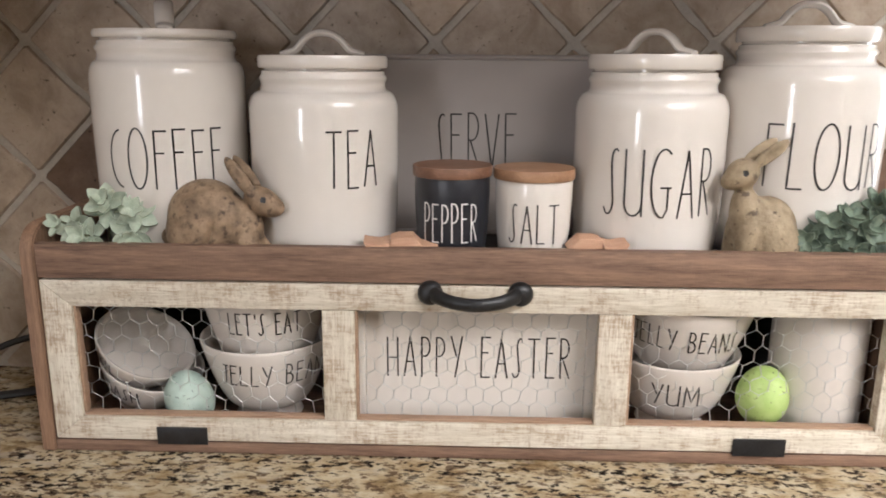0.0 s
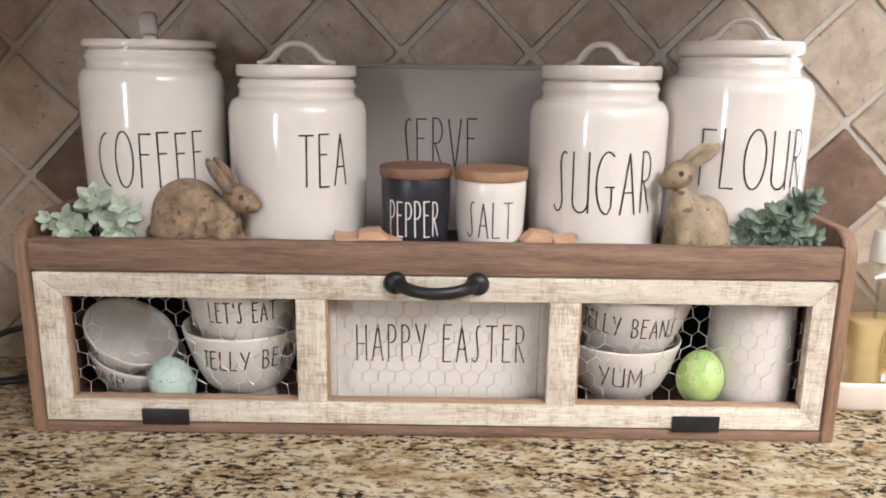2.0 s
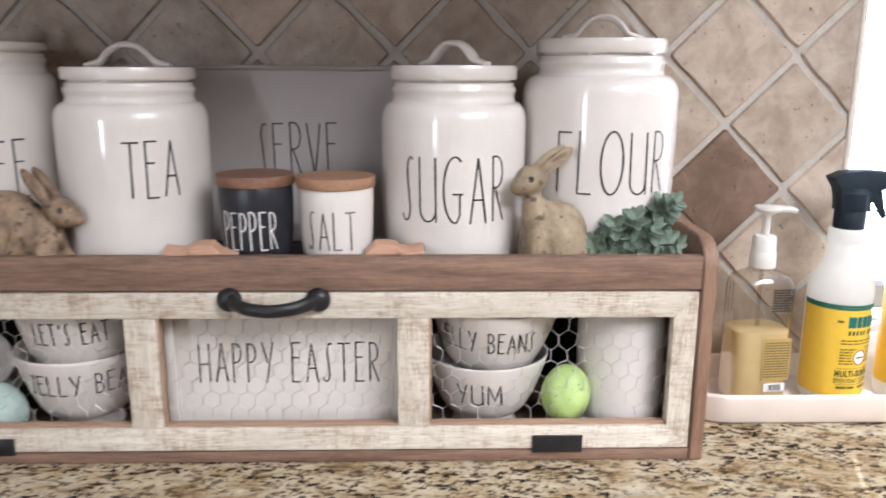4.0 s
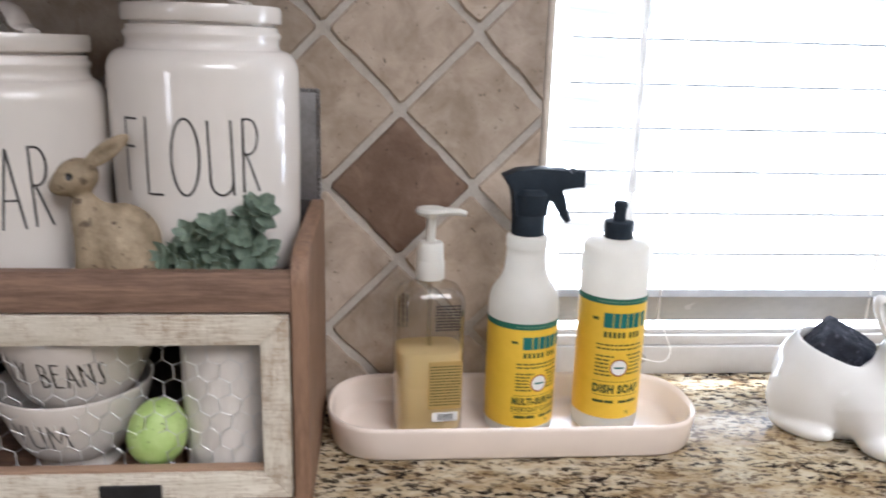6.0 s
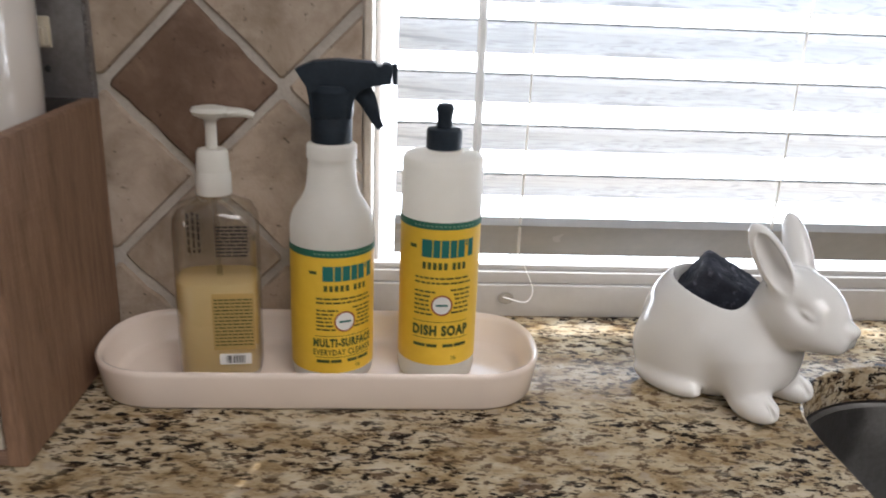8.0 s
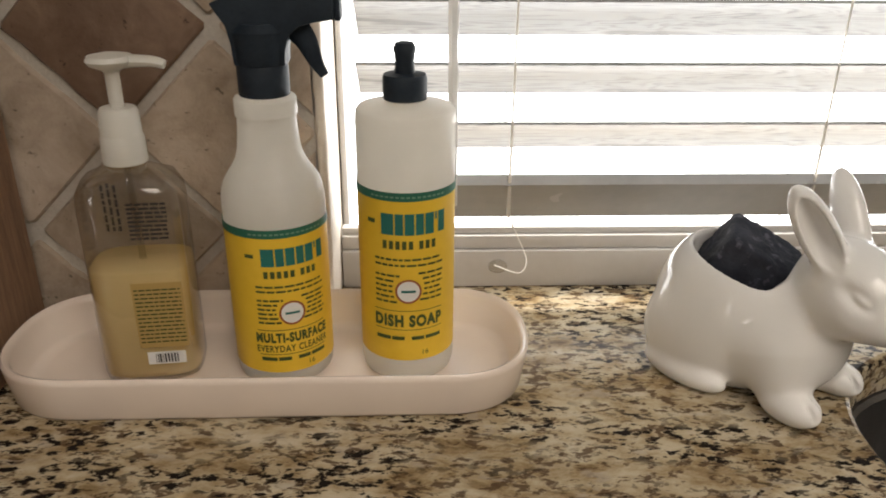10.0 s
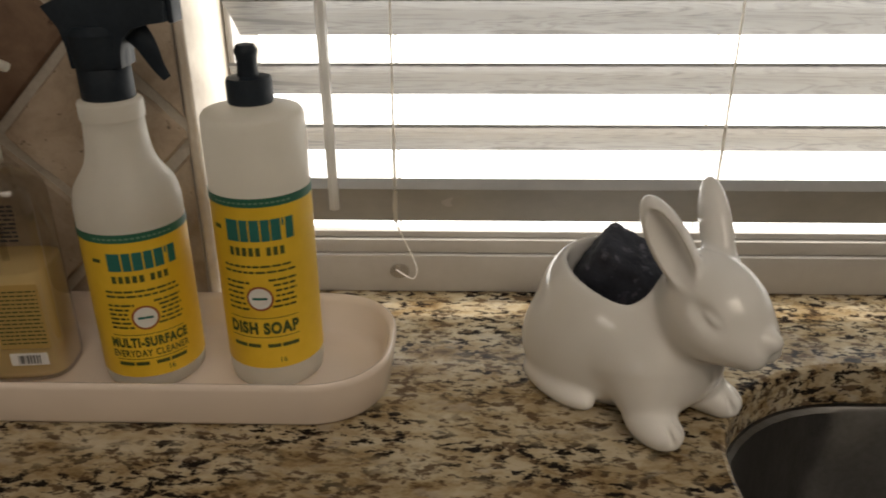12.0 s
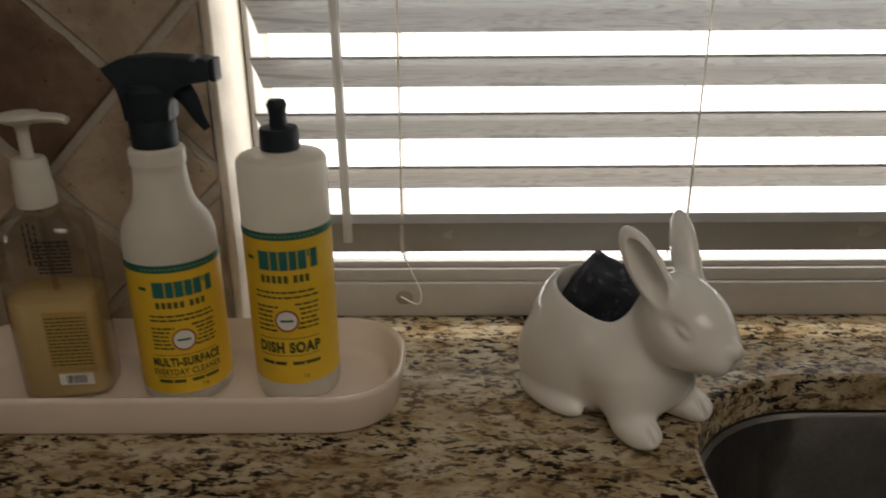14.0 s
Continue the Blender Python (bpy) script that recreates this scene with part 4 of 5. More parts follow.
def bowl(at, r, h, word, tw, th, label, facing=-90, foot=0.5, tip=(0, 0, 0), tz=0.5):
    ob = thing("bowl", at, 0, label, "bowl", "lettered bowls")
    f = r * foot
    out = [(f * 0.9, 0), (f, 0.001), (f * 0.90, h * 0.10), (f * 0.88, h * 0.17)]
    out += [(f + (r - f) * q ** 0.55, h * (0.18 + 0.79 * q)) for q in (0.02, 0.06, 0.12, 0.2, 0.3, 0.42, 0.56, 0.7, 0.85, 1.0)]
    out += [(r, h * 0.985), (r * 0.992, h)]
    inner = [(f * 0.9 + (r * 0.95 - f * 0.9) * q ** 0.6, h * (0.23 + 0.755 * q)) for q in (1.0, 0.85, 0.7, 0.55, 0.4, 0.25, 0.12, 0.04)] + [(f * 0.5, h * 0.22), (0, h * 0.21)]
    part("body", lathe([(0, 0.002)] + out + inner, 56), BOWL, ob, smooth=60)
    zs, rs = [p[1] for p in out[3:]], [p[0] for p in out[3:]]
    if word:
        bm = moved(pen_lettering(word, tw, th, 0.0015), 0, 0, h * tz)
        part("lettering", wrapped(bm, lambda z: float(np.interp(z, zs, rs)), facing, 0.0008), INK, ob)
    ob.rotation_euler = [radians(a) for a in tip]
    return ob


bowl((0.139, 0.826, FLOOR_IN + 0.0085), 0.053, 0.052, "DASH", 0.038, 0.019, "small cream bowl lettered DASH under a tipped bowl", -104, 0.5, (9, 19, 0), 0.70)
bowl((0.1275, 0.827, 0.9620), 0.052, 0.048, "CH", 0.014, 0.016, "small cream bowl tipped forward in a stack", -112, 0.5, (14, 31, 0), 0.75)
bowl((0.275, 0.826, FLOOR_IN), 0.0675, 0.089, "JELLY BEANS", 0.124, 0.024, "footed cream bowl lettered JELLY BEANS", -64, 0.52, (0, 0, 0), 0.71)
bowl((0.276, 0.827, 0.9630), 0.0650, 0.095, "LET'S EAT", 0.072, 0.024, "cream bowl lettered LET'S EAT stacked in another", -78, 0.5, (0, 0, 0), 0.80)
bowl((0.698, 0.826, FLOOR_IN), 0.0665, 0.080, "YUM", 0.046, 0.026, "footed cream bowl lettered YUM", -100, 0.52, (0, 0, 0), 0.62)
bowl((0.702, 0.828, 0.9690), 0.0690, 0.091, "JELLY BEANS", 0.108, 0.024, "cream bowl lettered JELLY BEANS tilted in another", -103, 0.5, (2, 3, 0), 0.68)


def easter_tray():
    ob = thing("lettered_tray", (0.493, 0.792, FLOOR_IN), 0, "white ceramic tray lettered HAPPY EASTER standing upright", "tray")
    bm = box((-0.122, -0.004, 0.0), (0.122, 0.006, 0.150), 0)
    bmesh.ops.bevel(bm, geom=[e for e in bm.edges if abs(e.verts[0].co.y - e.verts[1].co.y) > 0.004], offset=0.016, segments=5, affect="EDGES")
    bmesh.ops.bevel(bm, geom=bm.edges[:], offset=0.002, segments=2, affect="EDGES", clamp_overlap=True)
    part("plate", bm, CERAMIC, ob)
    for s in (-1, 1):
        part("raised_edge", box((s * 0.113 - 0.005, -0.014, 0.014), (s * 0.113 + 0.005, -0.0042, 0.136), 0.003), CERAMIC, ob)
    part("lettering", moved(pen_lettering("HAPPY EASTER", 0.180, 0.043, 0.0015, 0.2), 0.003, -0.0048, 0.079), INK, ob)
    return ob


easter_tray()
jar = thing("jar", (0.840, 0.815, FLOOR_IN), 0, "plain white ceramic jar inside the crate", "jar")
part("body", lathe([(0, 0), (0.0415, 0), (0.0445, 0.003), (0.0450, 0.03), (0.0450, 0.135), (0.042, 0.146), (0.038, 0.149), (0, 0.149)], 56), BOWL, jar, smooth=50)
part("lid", lathe([(0, 0.1495), (0.038, 0.1495), (0.039, 0.152), (0.038, 0.156), (0, 0.157)], 48), BOWL, jar, smooth=50)


def egg(at, r, h, material, label, lean):
    me = field_mesh("decorative_egg", lambda p: ball(p, (0, 0, 0), (r, r, h / 2)) + 0.09 * p[..., 2] * (1 - np.abs(p[..., 2]) / h), (-r * 1.2, -r * 1.2, -h * 0.62), (r * 1.2, r * 1.2, h * 0.62), 0.0022)
    ob = part("decorative_egg", me, material)
    ob.matrix_world = pose(*at, lean[0], lean[1], 0)
    return tagged(ob, label, "egg", "speckled eggs")


egg((0.2030, 0.785, 0.9540), 0.0240, 0.062, EGG_B, "speckled pale mint green decorative egg", (12, -14))
egg((0.7785, 0.786, 0.9690), 0.0248, 0.060, EGG_G, "speckled lime green decorative egg", (-6, 10))


tagged(part("egg_rest", lathe([(0, 0), (0.012, 0), (0.013, 0.004), (0.011, 0.0190), (0, 0.0175)], 20, None, 0.7785, 0.786), INSIDE, at=pose(0, 0, FLOOR_IN)), "small dark ring under a green egg", "ring")


# ---- rabbits ----
def dark_eyes(me, at, r):
    me.materials.append(INK)
    for f in me.polygons:
        c = f.center
        if (Vector((c.x, abs(c.y), c.z)) - Vector(at)).length < r:
            f.material_index = 1


def brown_rabbit():
    def field(p):
        q = p.copy()
        q[..., 1] = np.abs(q[..., 1])
        d = ball(p, (-0.013, 0, 0.044), (0.045, 0.031, 0.0425), (0, 4, 0))
        d = join(d, ball(q, (-0.022, 0.018, 0.030), (0.030, 0.014, 0.028)), 0.008)
        d = join(d, ball(p, (0.030, 0, 0.034), (0.020, 0.018, 0.030)), 0.008)
        d = join(d, ball(p, (0.051, 0, 0.066), (0.021, 0.0135, 0.0145), (0, 24, 0)), 0.006)
        d = join(d, ball(p, (0.066, 0, 0.060), (0.009, 0.0085, 0.008)), 0.006)
        d = join(d, ball(q, (0.031, 0.0085, 0.091), (0.0075, 0.0050, 0.025), (0, -38, 0)), 0.004)
        d = join(d, limb(q, (0.036, 0.014, 0.022), (0.052, 0.014, 0.006), 0.009, 0.007), 0.006)
        d = join(d, ball(q, (-0.008, 0.024, 0.007), (0.026, 0.008, 0.007)), 0.005)
        d = join(d, ball(p, (-0.058, 0, 0.024), (0.011, 0.011, 0.011)), 0.004)
        d = carve(d, ball(q, (0.058, 0.0135, 0.070), (0.0032, 0.0034, 0.0030)), 0.0012)
        d = carve(d, ball(q, (0.004, 0.030, 0.036), (0.0022, 0.006, 0.022), (0, 24, 0)), 0.004)
        d = carve(d, ball(q, (0.034, 0.0145, 0.092), (0.003, 0.0022, 0.018), (0, -38, 0)), 0.002)
        return np.maximum(d, -p[..., 2])
    me = field_mesh("rabbit_figurine", field, (-0.075, -0.042, -0.004), (0.083, 0.042, 0.122), 0.0014)
    ob = part("rabbit_figurine", me, RABBIT_B)
    dark_eyes(me, (0.058, 0.0125, 0.070), 0.0034)
    ob.matrix_world = pose(0.246, 0.783, SHELF, 0, 0, -12) @ Matrix.Diagonal((0.90, 0.90, 0.92, 1))
    return tagged(ob, "crouching brown aged resin rabbit figurine with dark flecks", "figurine", "resin rabbits")


def tan_rabbit():
    def field(p):
        q = p.copy()
        q[..., 1] = np.abs(q[..., 1])
        d = ball(p, (-0.010, 0, 0.036), (0.035, 0.026, 0.036), (0, -18, 0))
        d = join(d, ball(q, (-0.018, 0.015, 0.024), (0.024, 0.013, 0.024)), 0.007)
        d = join(d, ball(p, (0.014, 0, 0.054), (0.0155, 0.0165, 0.030), (0, 10, 0)), 0.012)
        d = join(d, ball(p, (0.022, 0, 0.094), (0.0185, 0.0145, 0.0150), (0, 16, 0)), 0.005)
        d = join(d, ball(p, (0.0365, 0, 0.087), (0.0085, 0.0085, 0.0075)), 0.006)
        d = join(d, ball(q, (-0.0030, 0.0095, 0.1140), (0.0225, 0.0042, 0.0070), (0, 31, 0)), 0.003)
        d = join(d, limb(q, (0.018, 0.011, 0.040), (0.024, 0.011, 0.005), 0.009, 0.0075), 0.006)
        d = join(d, ball(q, (-0.004, 0.022, 0.006), (0.024, 0.008, 0.007)), 0.005)
        d = carve(d, ball(q, (0.027, 0.0145, 0.0965), (0.0030, 0.0036, 0.0030)), 0.0012)
        d = carve(d, ball(q, (-0.0030, 0.0140, 0.1140), (0.016, 0.0026, 0.0036), (0, 31, 0)), 0.0015)
        d = carve(d, ball(q, (0.006, 0.027, 0.026), (0.0024, 0.005, 0.022), (0, 14, 0)), 0.004)
        d = carve(d, ball(q, (0.010, 0.020, 0.012), (0.006, 0.006, 0.010)), 0.004)
        return np.maximum(d, -p[..., 2])
    me = field_mesh("rabbit_figurine", field, (-0.058, -0.036, -0.004), (0.054, 0.036, 0.14), 0.0014)
    ob = part("rabbit_figurine", me, RABBIT_C)
    dark_eyes(me, (0.027, 0.0130, 0.0965), 0.0030)
    ob.matrix_world = pose(0.753, 0.781, SHELF, 0, 0, 194) @ Matrix.Diagonal((0.88, 0.92, 0.97, 1))
    return tagged(ob, "upright tan aged resin rabbit figurine with flaking paint", "figurine", "resin rabbits")


brown_rabbit()
tan_rabbit()


def rabbit_holder():
    def field(p):
        q = p.copy()
        q[..., 1] = np.abs(q[..., 1])
        d = ball(p, (-0.006, 0, 0.050), (0.059, 0.054, 0.064), (0, 3, 0))
        d = join(d, ball(q, (-0.020, 0.036, 0.034), (0.035, 0.0205, 0.036)), 0.009)
        d = join(d, ball(p, (0.045, 0, 0.046), (0.034, 0.036, 0.042), (0, 12, 0)), 0.022)
        d = np.maximum(d, (p[..., 2] - 0.104 + 0.10 * p[..., 0]))
        hollow = ball(p, (0.001, 0, 0.085), (0.0425, 0.0375, 0.062))
        d = carve(d, hollow, 0.006)
        d = join(d, limb(p, (0.046, 0, 0.066), (0.064, 0, 0.088), 0.026, 0.024), 0.014)
        d = join(d, ball(p, (0.075, 0, 0.0965), (0.0385, 0.0280, 0.0285), (0, 30, 0)), 0.012)
        d = join(d, ball(q, (0.0985, 0.0070, 0.0820), (0.0180, 0.0115, 0.0120), (0, 20, 0)), 0.010)
        d = join(d, ball(q, (0.080, 0.015, 0.0850), (0.021, 0.0135, 0.0165)), 0.010)
        d = join(d, ball(p, (0.1130, 0, 0.0890), (0.0074, 0.0062, 0.0060)), 0.006)
        lean = Matrix.Rotation(radians(-31), 3, "Y") @ Matrix.Rotation(radians(-13), 3, "X") @ Matrix.Rotation(radians(-24), 3, "Z")
        root = Vector((0.053, 0.0215, 0.1325))
        ear = ball(q, root, (0.0128, 0.0105, 0.0355), lean)
        ear = carve(ear, ball(q, root + lean @ Vector((0.0010, 0.0115, -0.001)), (0.0092, 0.0180, 0.0300), lean), 0.0012)
        d = join(d, ear, 0.006)
        d = join(d, limb(q, (0.044, 0.022, 0.042), (0.054, 0.028, 0.014), 0.0205, 0.0135), 0.018)
        d = join(d, ball(q, (0.065, 0.030, 0.0105), (0.0195, 0.0142, 0.0122)), 0.007)
        d = join(d, ball(q, (-0.012, 0.045, 0.009), (0.034, 0.0125, 0.0105)), 0.007)
        d = carve(d, ball(q, (0.088, 0.0290, 0.1005), (0.0125, 0.0062, 0.0048), (0, 28, 0)), 0.006)
        d = join(d, ball(q, (0.088, 0.0218, 0.0995), (0.0070, 0.0034, 0.0028), (0, 28, 0)), 0.0018)
        for s in (0.027, 0.036):
            d = carve(d, limb(q, (0.073, s - 0.0015, 0.0232), (0.0870, s - 0.0015, 0.005), 0.0012, 0.0022), 0.0020)
        return np.maximum(d, -p[..., 2])
    me = field_mesh("rabbit_holder", field, (-0.078, -0.064, -0.004), (0.130, 0.064, 0.172), 0.0014)
    ob = part("rabbit_holder", me, CERAMIC_W)
    ob.matrix_world = pose(1.450, 0.888, COUNTER + 0.0005, 0, 0, -53)
    return tagged(ob, "glossy white ceramic rabbit holder with a hollow back", "figurine")


rabbit_holder()


def scrubber():
    bm = bmesh.new()
    bmesh.ops.create_icosphere(bm, subdivisions=5, radius=1.0)
    for v in bm.verts:
        d = v.co.normalized()
        k = (abs(d.x) ** 9 + abs(d.y) ** 9 + abs(d.z) ** 9) ** (-1 / 9)
        v.co = Vector((d.x * 0.030, d.y * 0.023, d.z * 0.031)) * k
        v.co += d * (noise.fractal(d * 4, 0.7, 2, 4) * 0.0016 + noise.fractal(d * 19, 0.7, 2, 3) * 0.0004)
    ob = part("scrub_sponge", bm, SPONGE, smooth=70)
    ob.matrix_world = pose(1.4485, 0.8935, 0.987, 12, 30, -18)
    return tagged(ob, "dark navy marbled scrub sponge in the rabbit's hollow back", "sponge")


scrubber()


# ---- soap tray and bottles ----
def soap_tray():
    ob = thing("oval_tray", (1.1035, 0.8890, COUNTER), 0, "long blush white ceramic tray with rounded ends on granite", "tray")
    bm = bmesh.new()
    half, r = 0.1880, 0.0670

    def ring(grow, z):
        rr = r + grow
        pts = []
        for k in range(56):
            a = 2 * math.pi * k / 56
            c, s = math.cos(a), math.sin(a)
            e = 0.80
            pts.append(((half - r) * (1 if c > 0 else -1) + rr * math.copysign(abs(c) ** e, c), rr * math.copysign(abs(s) ** e, s)))
        return [bm.verts.new((x, y, z)) for x, y in pts]
    steps = [(-0.012, 0.0005), (-0.007, 0.0012), (-0.005, 0.004), (-0.001, 0.031), (-0.0008, 0.0345), (-0.0025, 0.0362), (-0.005, 0.0350), (-0.0065, 0.031), (-0.0105, 0.011), (-0.014, 0.0075), (-0.020, 0.0065)]
    rings = [ring(*s) for s in steps]
    n = len(rings[0])
    for a, b in zip(rings, rings[1:]):
        for k in range(n):
            bm.faces.new((a[k], a[(k + 1) % n], b[(k + 1) % n], b[k]))
    bm.faces.new(rings[0][::-1])
    bm.faces.new(rings[-1])
    part("tray_body", bm, TRAY, ob, smooth=60)
    return ob


soap_tray()
TRAY_Z = COUNTER + 0.0066


def print_label(ob, r, z0, z1, facing, kind):
    """Yellow wrap-round label with its prints; brand marks and small print are plain bars."""
    span = radians(250) * r
    label = part("label", wrapped(flat_rect(-span / 2, z0, span / 2, z1), r, facing, 0.0003), YELLOW, ob, "yellow paper label")
    part("green_band", wrapped(flat_rect(-span / 2, z1 - 0.0005, span / 2, z1 + 0.0055), r, facing, 0.0006), GREEN, label)
    bm = bmesh.new()
    for k in range(15):
        flat_rect(-0.026 + 0.0036 * k, z1 + 0.0018, -0.0236 + 0.0036 * k, z1 + 0.0030, bm)
    tagged(part("band_print", wrapped(bm, r, facing, 0.0009), GREEN_PALE, label), kind="stuff")
    h = z1 - z0
    rnd = random.Random(len(kind))
    lift = 0.0007

    def put(name, bm, m):
        ob_print = part(name, wrapped(bm, r, facing, lift), m, label)
        if name in ("brand_line", "small_print", "small_line"):
            tagged(ob_print, kind="stuff")
    u = -0.0185
    for wide in (0.0088, 0.0056, 0.0064, 0.0056, 0.0064, 0.0014, 0.0058):
        put("brand_bar", flat_rect(u, z0 + h * (0.800 if wide > 0.002 else 0.880), u + wide, z0 + h * 0.925), TEAL)
        u += wide + 0.0010
    bm = bmesh.new()
    u = -0.0175
    for k in range(9):
        wide = 0.0029 if k != 5 else 0.001
        if k != 5:
            flat_rect(u, z0 + h * 0.715, u + wide, z0 + h * 0.765, bm)
        u += wide + 0.0016
    flat_rect(-0.0300, z0 + h * 0.855, -0.0235, z0 + h * 0.880, bm)
    put("brand_line", bm, OLIVE)
    bm = bmesh.new()
    for v, a, b in ((0.645, -0.024, 0.024), (0.610, -0.024, 0.026), (0.545, -0.024, -0.006), (0.512, -0.024, -0.010), (0.479, -0.024, -0.011), (0.446, -0.024, -0.011),
                    (0.413, -0.024, -0.010), (0.380, -0.024, -0.008), (0.560, 0.007, 0.026), (0.527, 0.010, 0.025), (0.494, 0.011, 0.026), (0.461, 0.011, 0.024), (0.428, 0.010, 0.026), (0.395, 0.008, 0.025)):
        u = a
        while u < b:
            wide = rnd.uniform(0.0025, 0.007)
            flat_rect(u, z0 + h * v, min(u + wide, b), z0 + h * v + 0.00155, bm)
            u += wide + 0.0009
    put("small_print", bm, OLIVE)
    cz = z0 + h * 0.455
    put("seal_ring", disc(0, cz, 0.0078, 0.0092), MAROON)
    put("seal", disc(0, cz, 0, 0.0077), PAPER)
    lift = 0.0010
    put("seal_print", flat_rect(-0.0050, cz - 0.0008, 0.0050, cz + 0.0010), TEAL)
    lift = 0.0007
    if kind == "dish":
        put("title", moved(lettering("title", "DISH SOAP", 0.050, 0.0096, -0.055, 1.15), 0, 0, z0 + h * 0.265), OLIVE)
    else:
        put("title", moved(lettering("title", "MULTI-SURFACE", 0.054, 0.0078, -0.055, 1.15), 0, 0, z0 + h * 0.272), OLIVE)
        put("subtitle", moved(lettering("subtitle", "EVERYDAY CLEANER", 0.054, 0.0055, -0.025, 1.15), 0, 0, z0 + h * 0.188), OLIVE)
    bm = bmesh.new()
    flat_rect(-0.025, z0 + h * 0.205 if kind == "dish" else z0 + h * 0.142, 0.025, (z0 + h * 0.205 if kind == "dish" else z0 + h * 0.142) + 0.0005, bm)
    flat_rect(-0.025, z0 + h * 0.328, 0.025, z0 + h * 0.328 + 0.0005, bm)
    zz = z0 + h * (0.14 if kind == "dish" else 0.095)
    for a, b in ((-0.024, -0.013), (-0.012, -0.003), (0.002, 0.011), (0.012, 0.024)):
        flat_rect(a, zz, b, zz + 0.0028, bm)
    put("small_line", bm, OLIVE)
    put("volume", moved(lettering("volume", "16", 0.0042, 0.0040, 0.0, 1.0), 0.012, 0, z0 + h * 0.055), OLIVE)


def dish_bottle():
    ob = thing("dish_soap_bottle", (1.2025, 0.8935, TRAY_Z), 0, "milky plastic dish soap bottle with yellow label and dark cap", "bottle")
    r = 0.0335
    part("bottle_body", lathe([(0, 0), (r * 0.86, 0), (r * 0.96, 0.003), (r, 0.010), (r, 0.188), (r * 0.985, 0.1925), (r * 0.93, 0.1950), (r * 0.62, 0.1972), (0.0125, 0.1985), (0.0125, 0.200), (0, 0.200)], 64), MILK, ob, smooth=50)
    cap = part("cap", lathe([(0, 0.1995), (0.0142, 0.1995), (0.0147, 0.2005), (0.0147, 0.213), (0.0138, 0.2155), (0.0075, 0.2165), (0, 0.2165)], 40), NAVY, ob, "dark blue-black cap")
    part("nozzle", lathe([(0, 0.2166), (0.0068, 0.2166), (0.0062, 0.223), (0.0068, 0.229), (0.0074, 0.2305), (0.0074, 0.2325), (0.0058, 0.2355), (0.0030, 0.2362), (0, 0.2362)], 32), NAVY, cap)
    print_label(ob, r, 0.0195, 0.1400, -88, "dish")
    return ob


def spray_bottle():
    ob = thing("spray_bottle", (1.1115, 0.8925, TRAY_Z), 0, "white plastic spray cleaner bottle with black trigger and yellow label", "bottle")
    r = 0.0350
    body = [(0, 0), (r * 0.88, 0), (r * 0.97, 0.003), (r, 0.009), (r, 0.129), (r * 0.995, 0.1345), (0.0338, 0.1405), (0.0322, 0.1455), (0.0295, 0.1500), (0.0260, 0.1550), (0.0230, 0.1605), (0.0211, 0.1670), (0.0201, 0.1750), (0.0195, 0.1830),
            (0.0192, 0.1885), (0.0200, 0.1895), (0.0203, 0.1905), (0.0203, 0.2000), (0.0195, 0.2015), (0.0150, 0.2025), (0, 0.2025)]
    part("bottle_body", lathe(body, 64), MILK, ob, smooth=50)
    bm = lathe([(0, 0.2026), (0.0160, 0.2026), (0.0165, 0.2035), (0.0165, 0.2215), (0.0158, 0.2225), (0, 0.2225)], 48)
    collar = part("collar", bm, NAVY, ob, "black screw collar")
    outline = [(-0.0155, 0.2226), (0.0165, 0.2226), (0.0170, 0.232), (0.0195, 0.2405), (0.0260, 0.2465), (0.0360, 0.2490), (0.0475, 0.2505), (0.0480, 0.2640), (0.0440, 0.2665),
               (0.0400, 0.2660), (0.0395, 0.2640), (0.0360, 0.2640), (0.0350, 0.2665), (0.0050, 0.2680), (-0.0140, 0.2660), (-0.0275, 0.2600), (-0.0240, 0.2545), (-0.0190, 0.2470), (-0.0165, 0.2360)]
    bm = prism(outline, -0.0115, 0.0115, 0.0042)
    part("trigger_housing", bm, NAVY, ob, "black sprayer housing")
    part("sprayer_neck", lathe([(0, 0.2227), (0.0168, 0.2227), (0.0174, 0.2250), (0.0178, 0.2350), (0.0190, 0.2430), (0.0150, 0.2480), (0, 0.2490)], 40), NAVY, ob)
    bm = tube(smooth_line([(0.0235, 0, 0.2440), (0.0285, 0, 0.2370), (0.0320, 0, 0.2290), (0.0350, 0, 0.2220), (0.0395, 0, 0.2145)]), 0.0075, 0.0032, 12, up=(0, 1, 0), taper=lambda s: 1.15 - 0.75 * s)
    part("trigger", bm, NAVY, ob, "curved black trigger")
    part("nozzle", box((0.0478, -0.0085, 0.2495), (0.0520, 0.0085, 0.2655), 0.0015), NAVY, ob)
    print_label(ob, r, 0.0125, 0.1155, -69, "spray")
    return ob


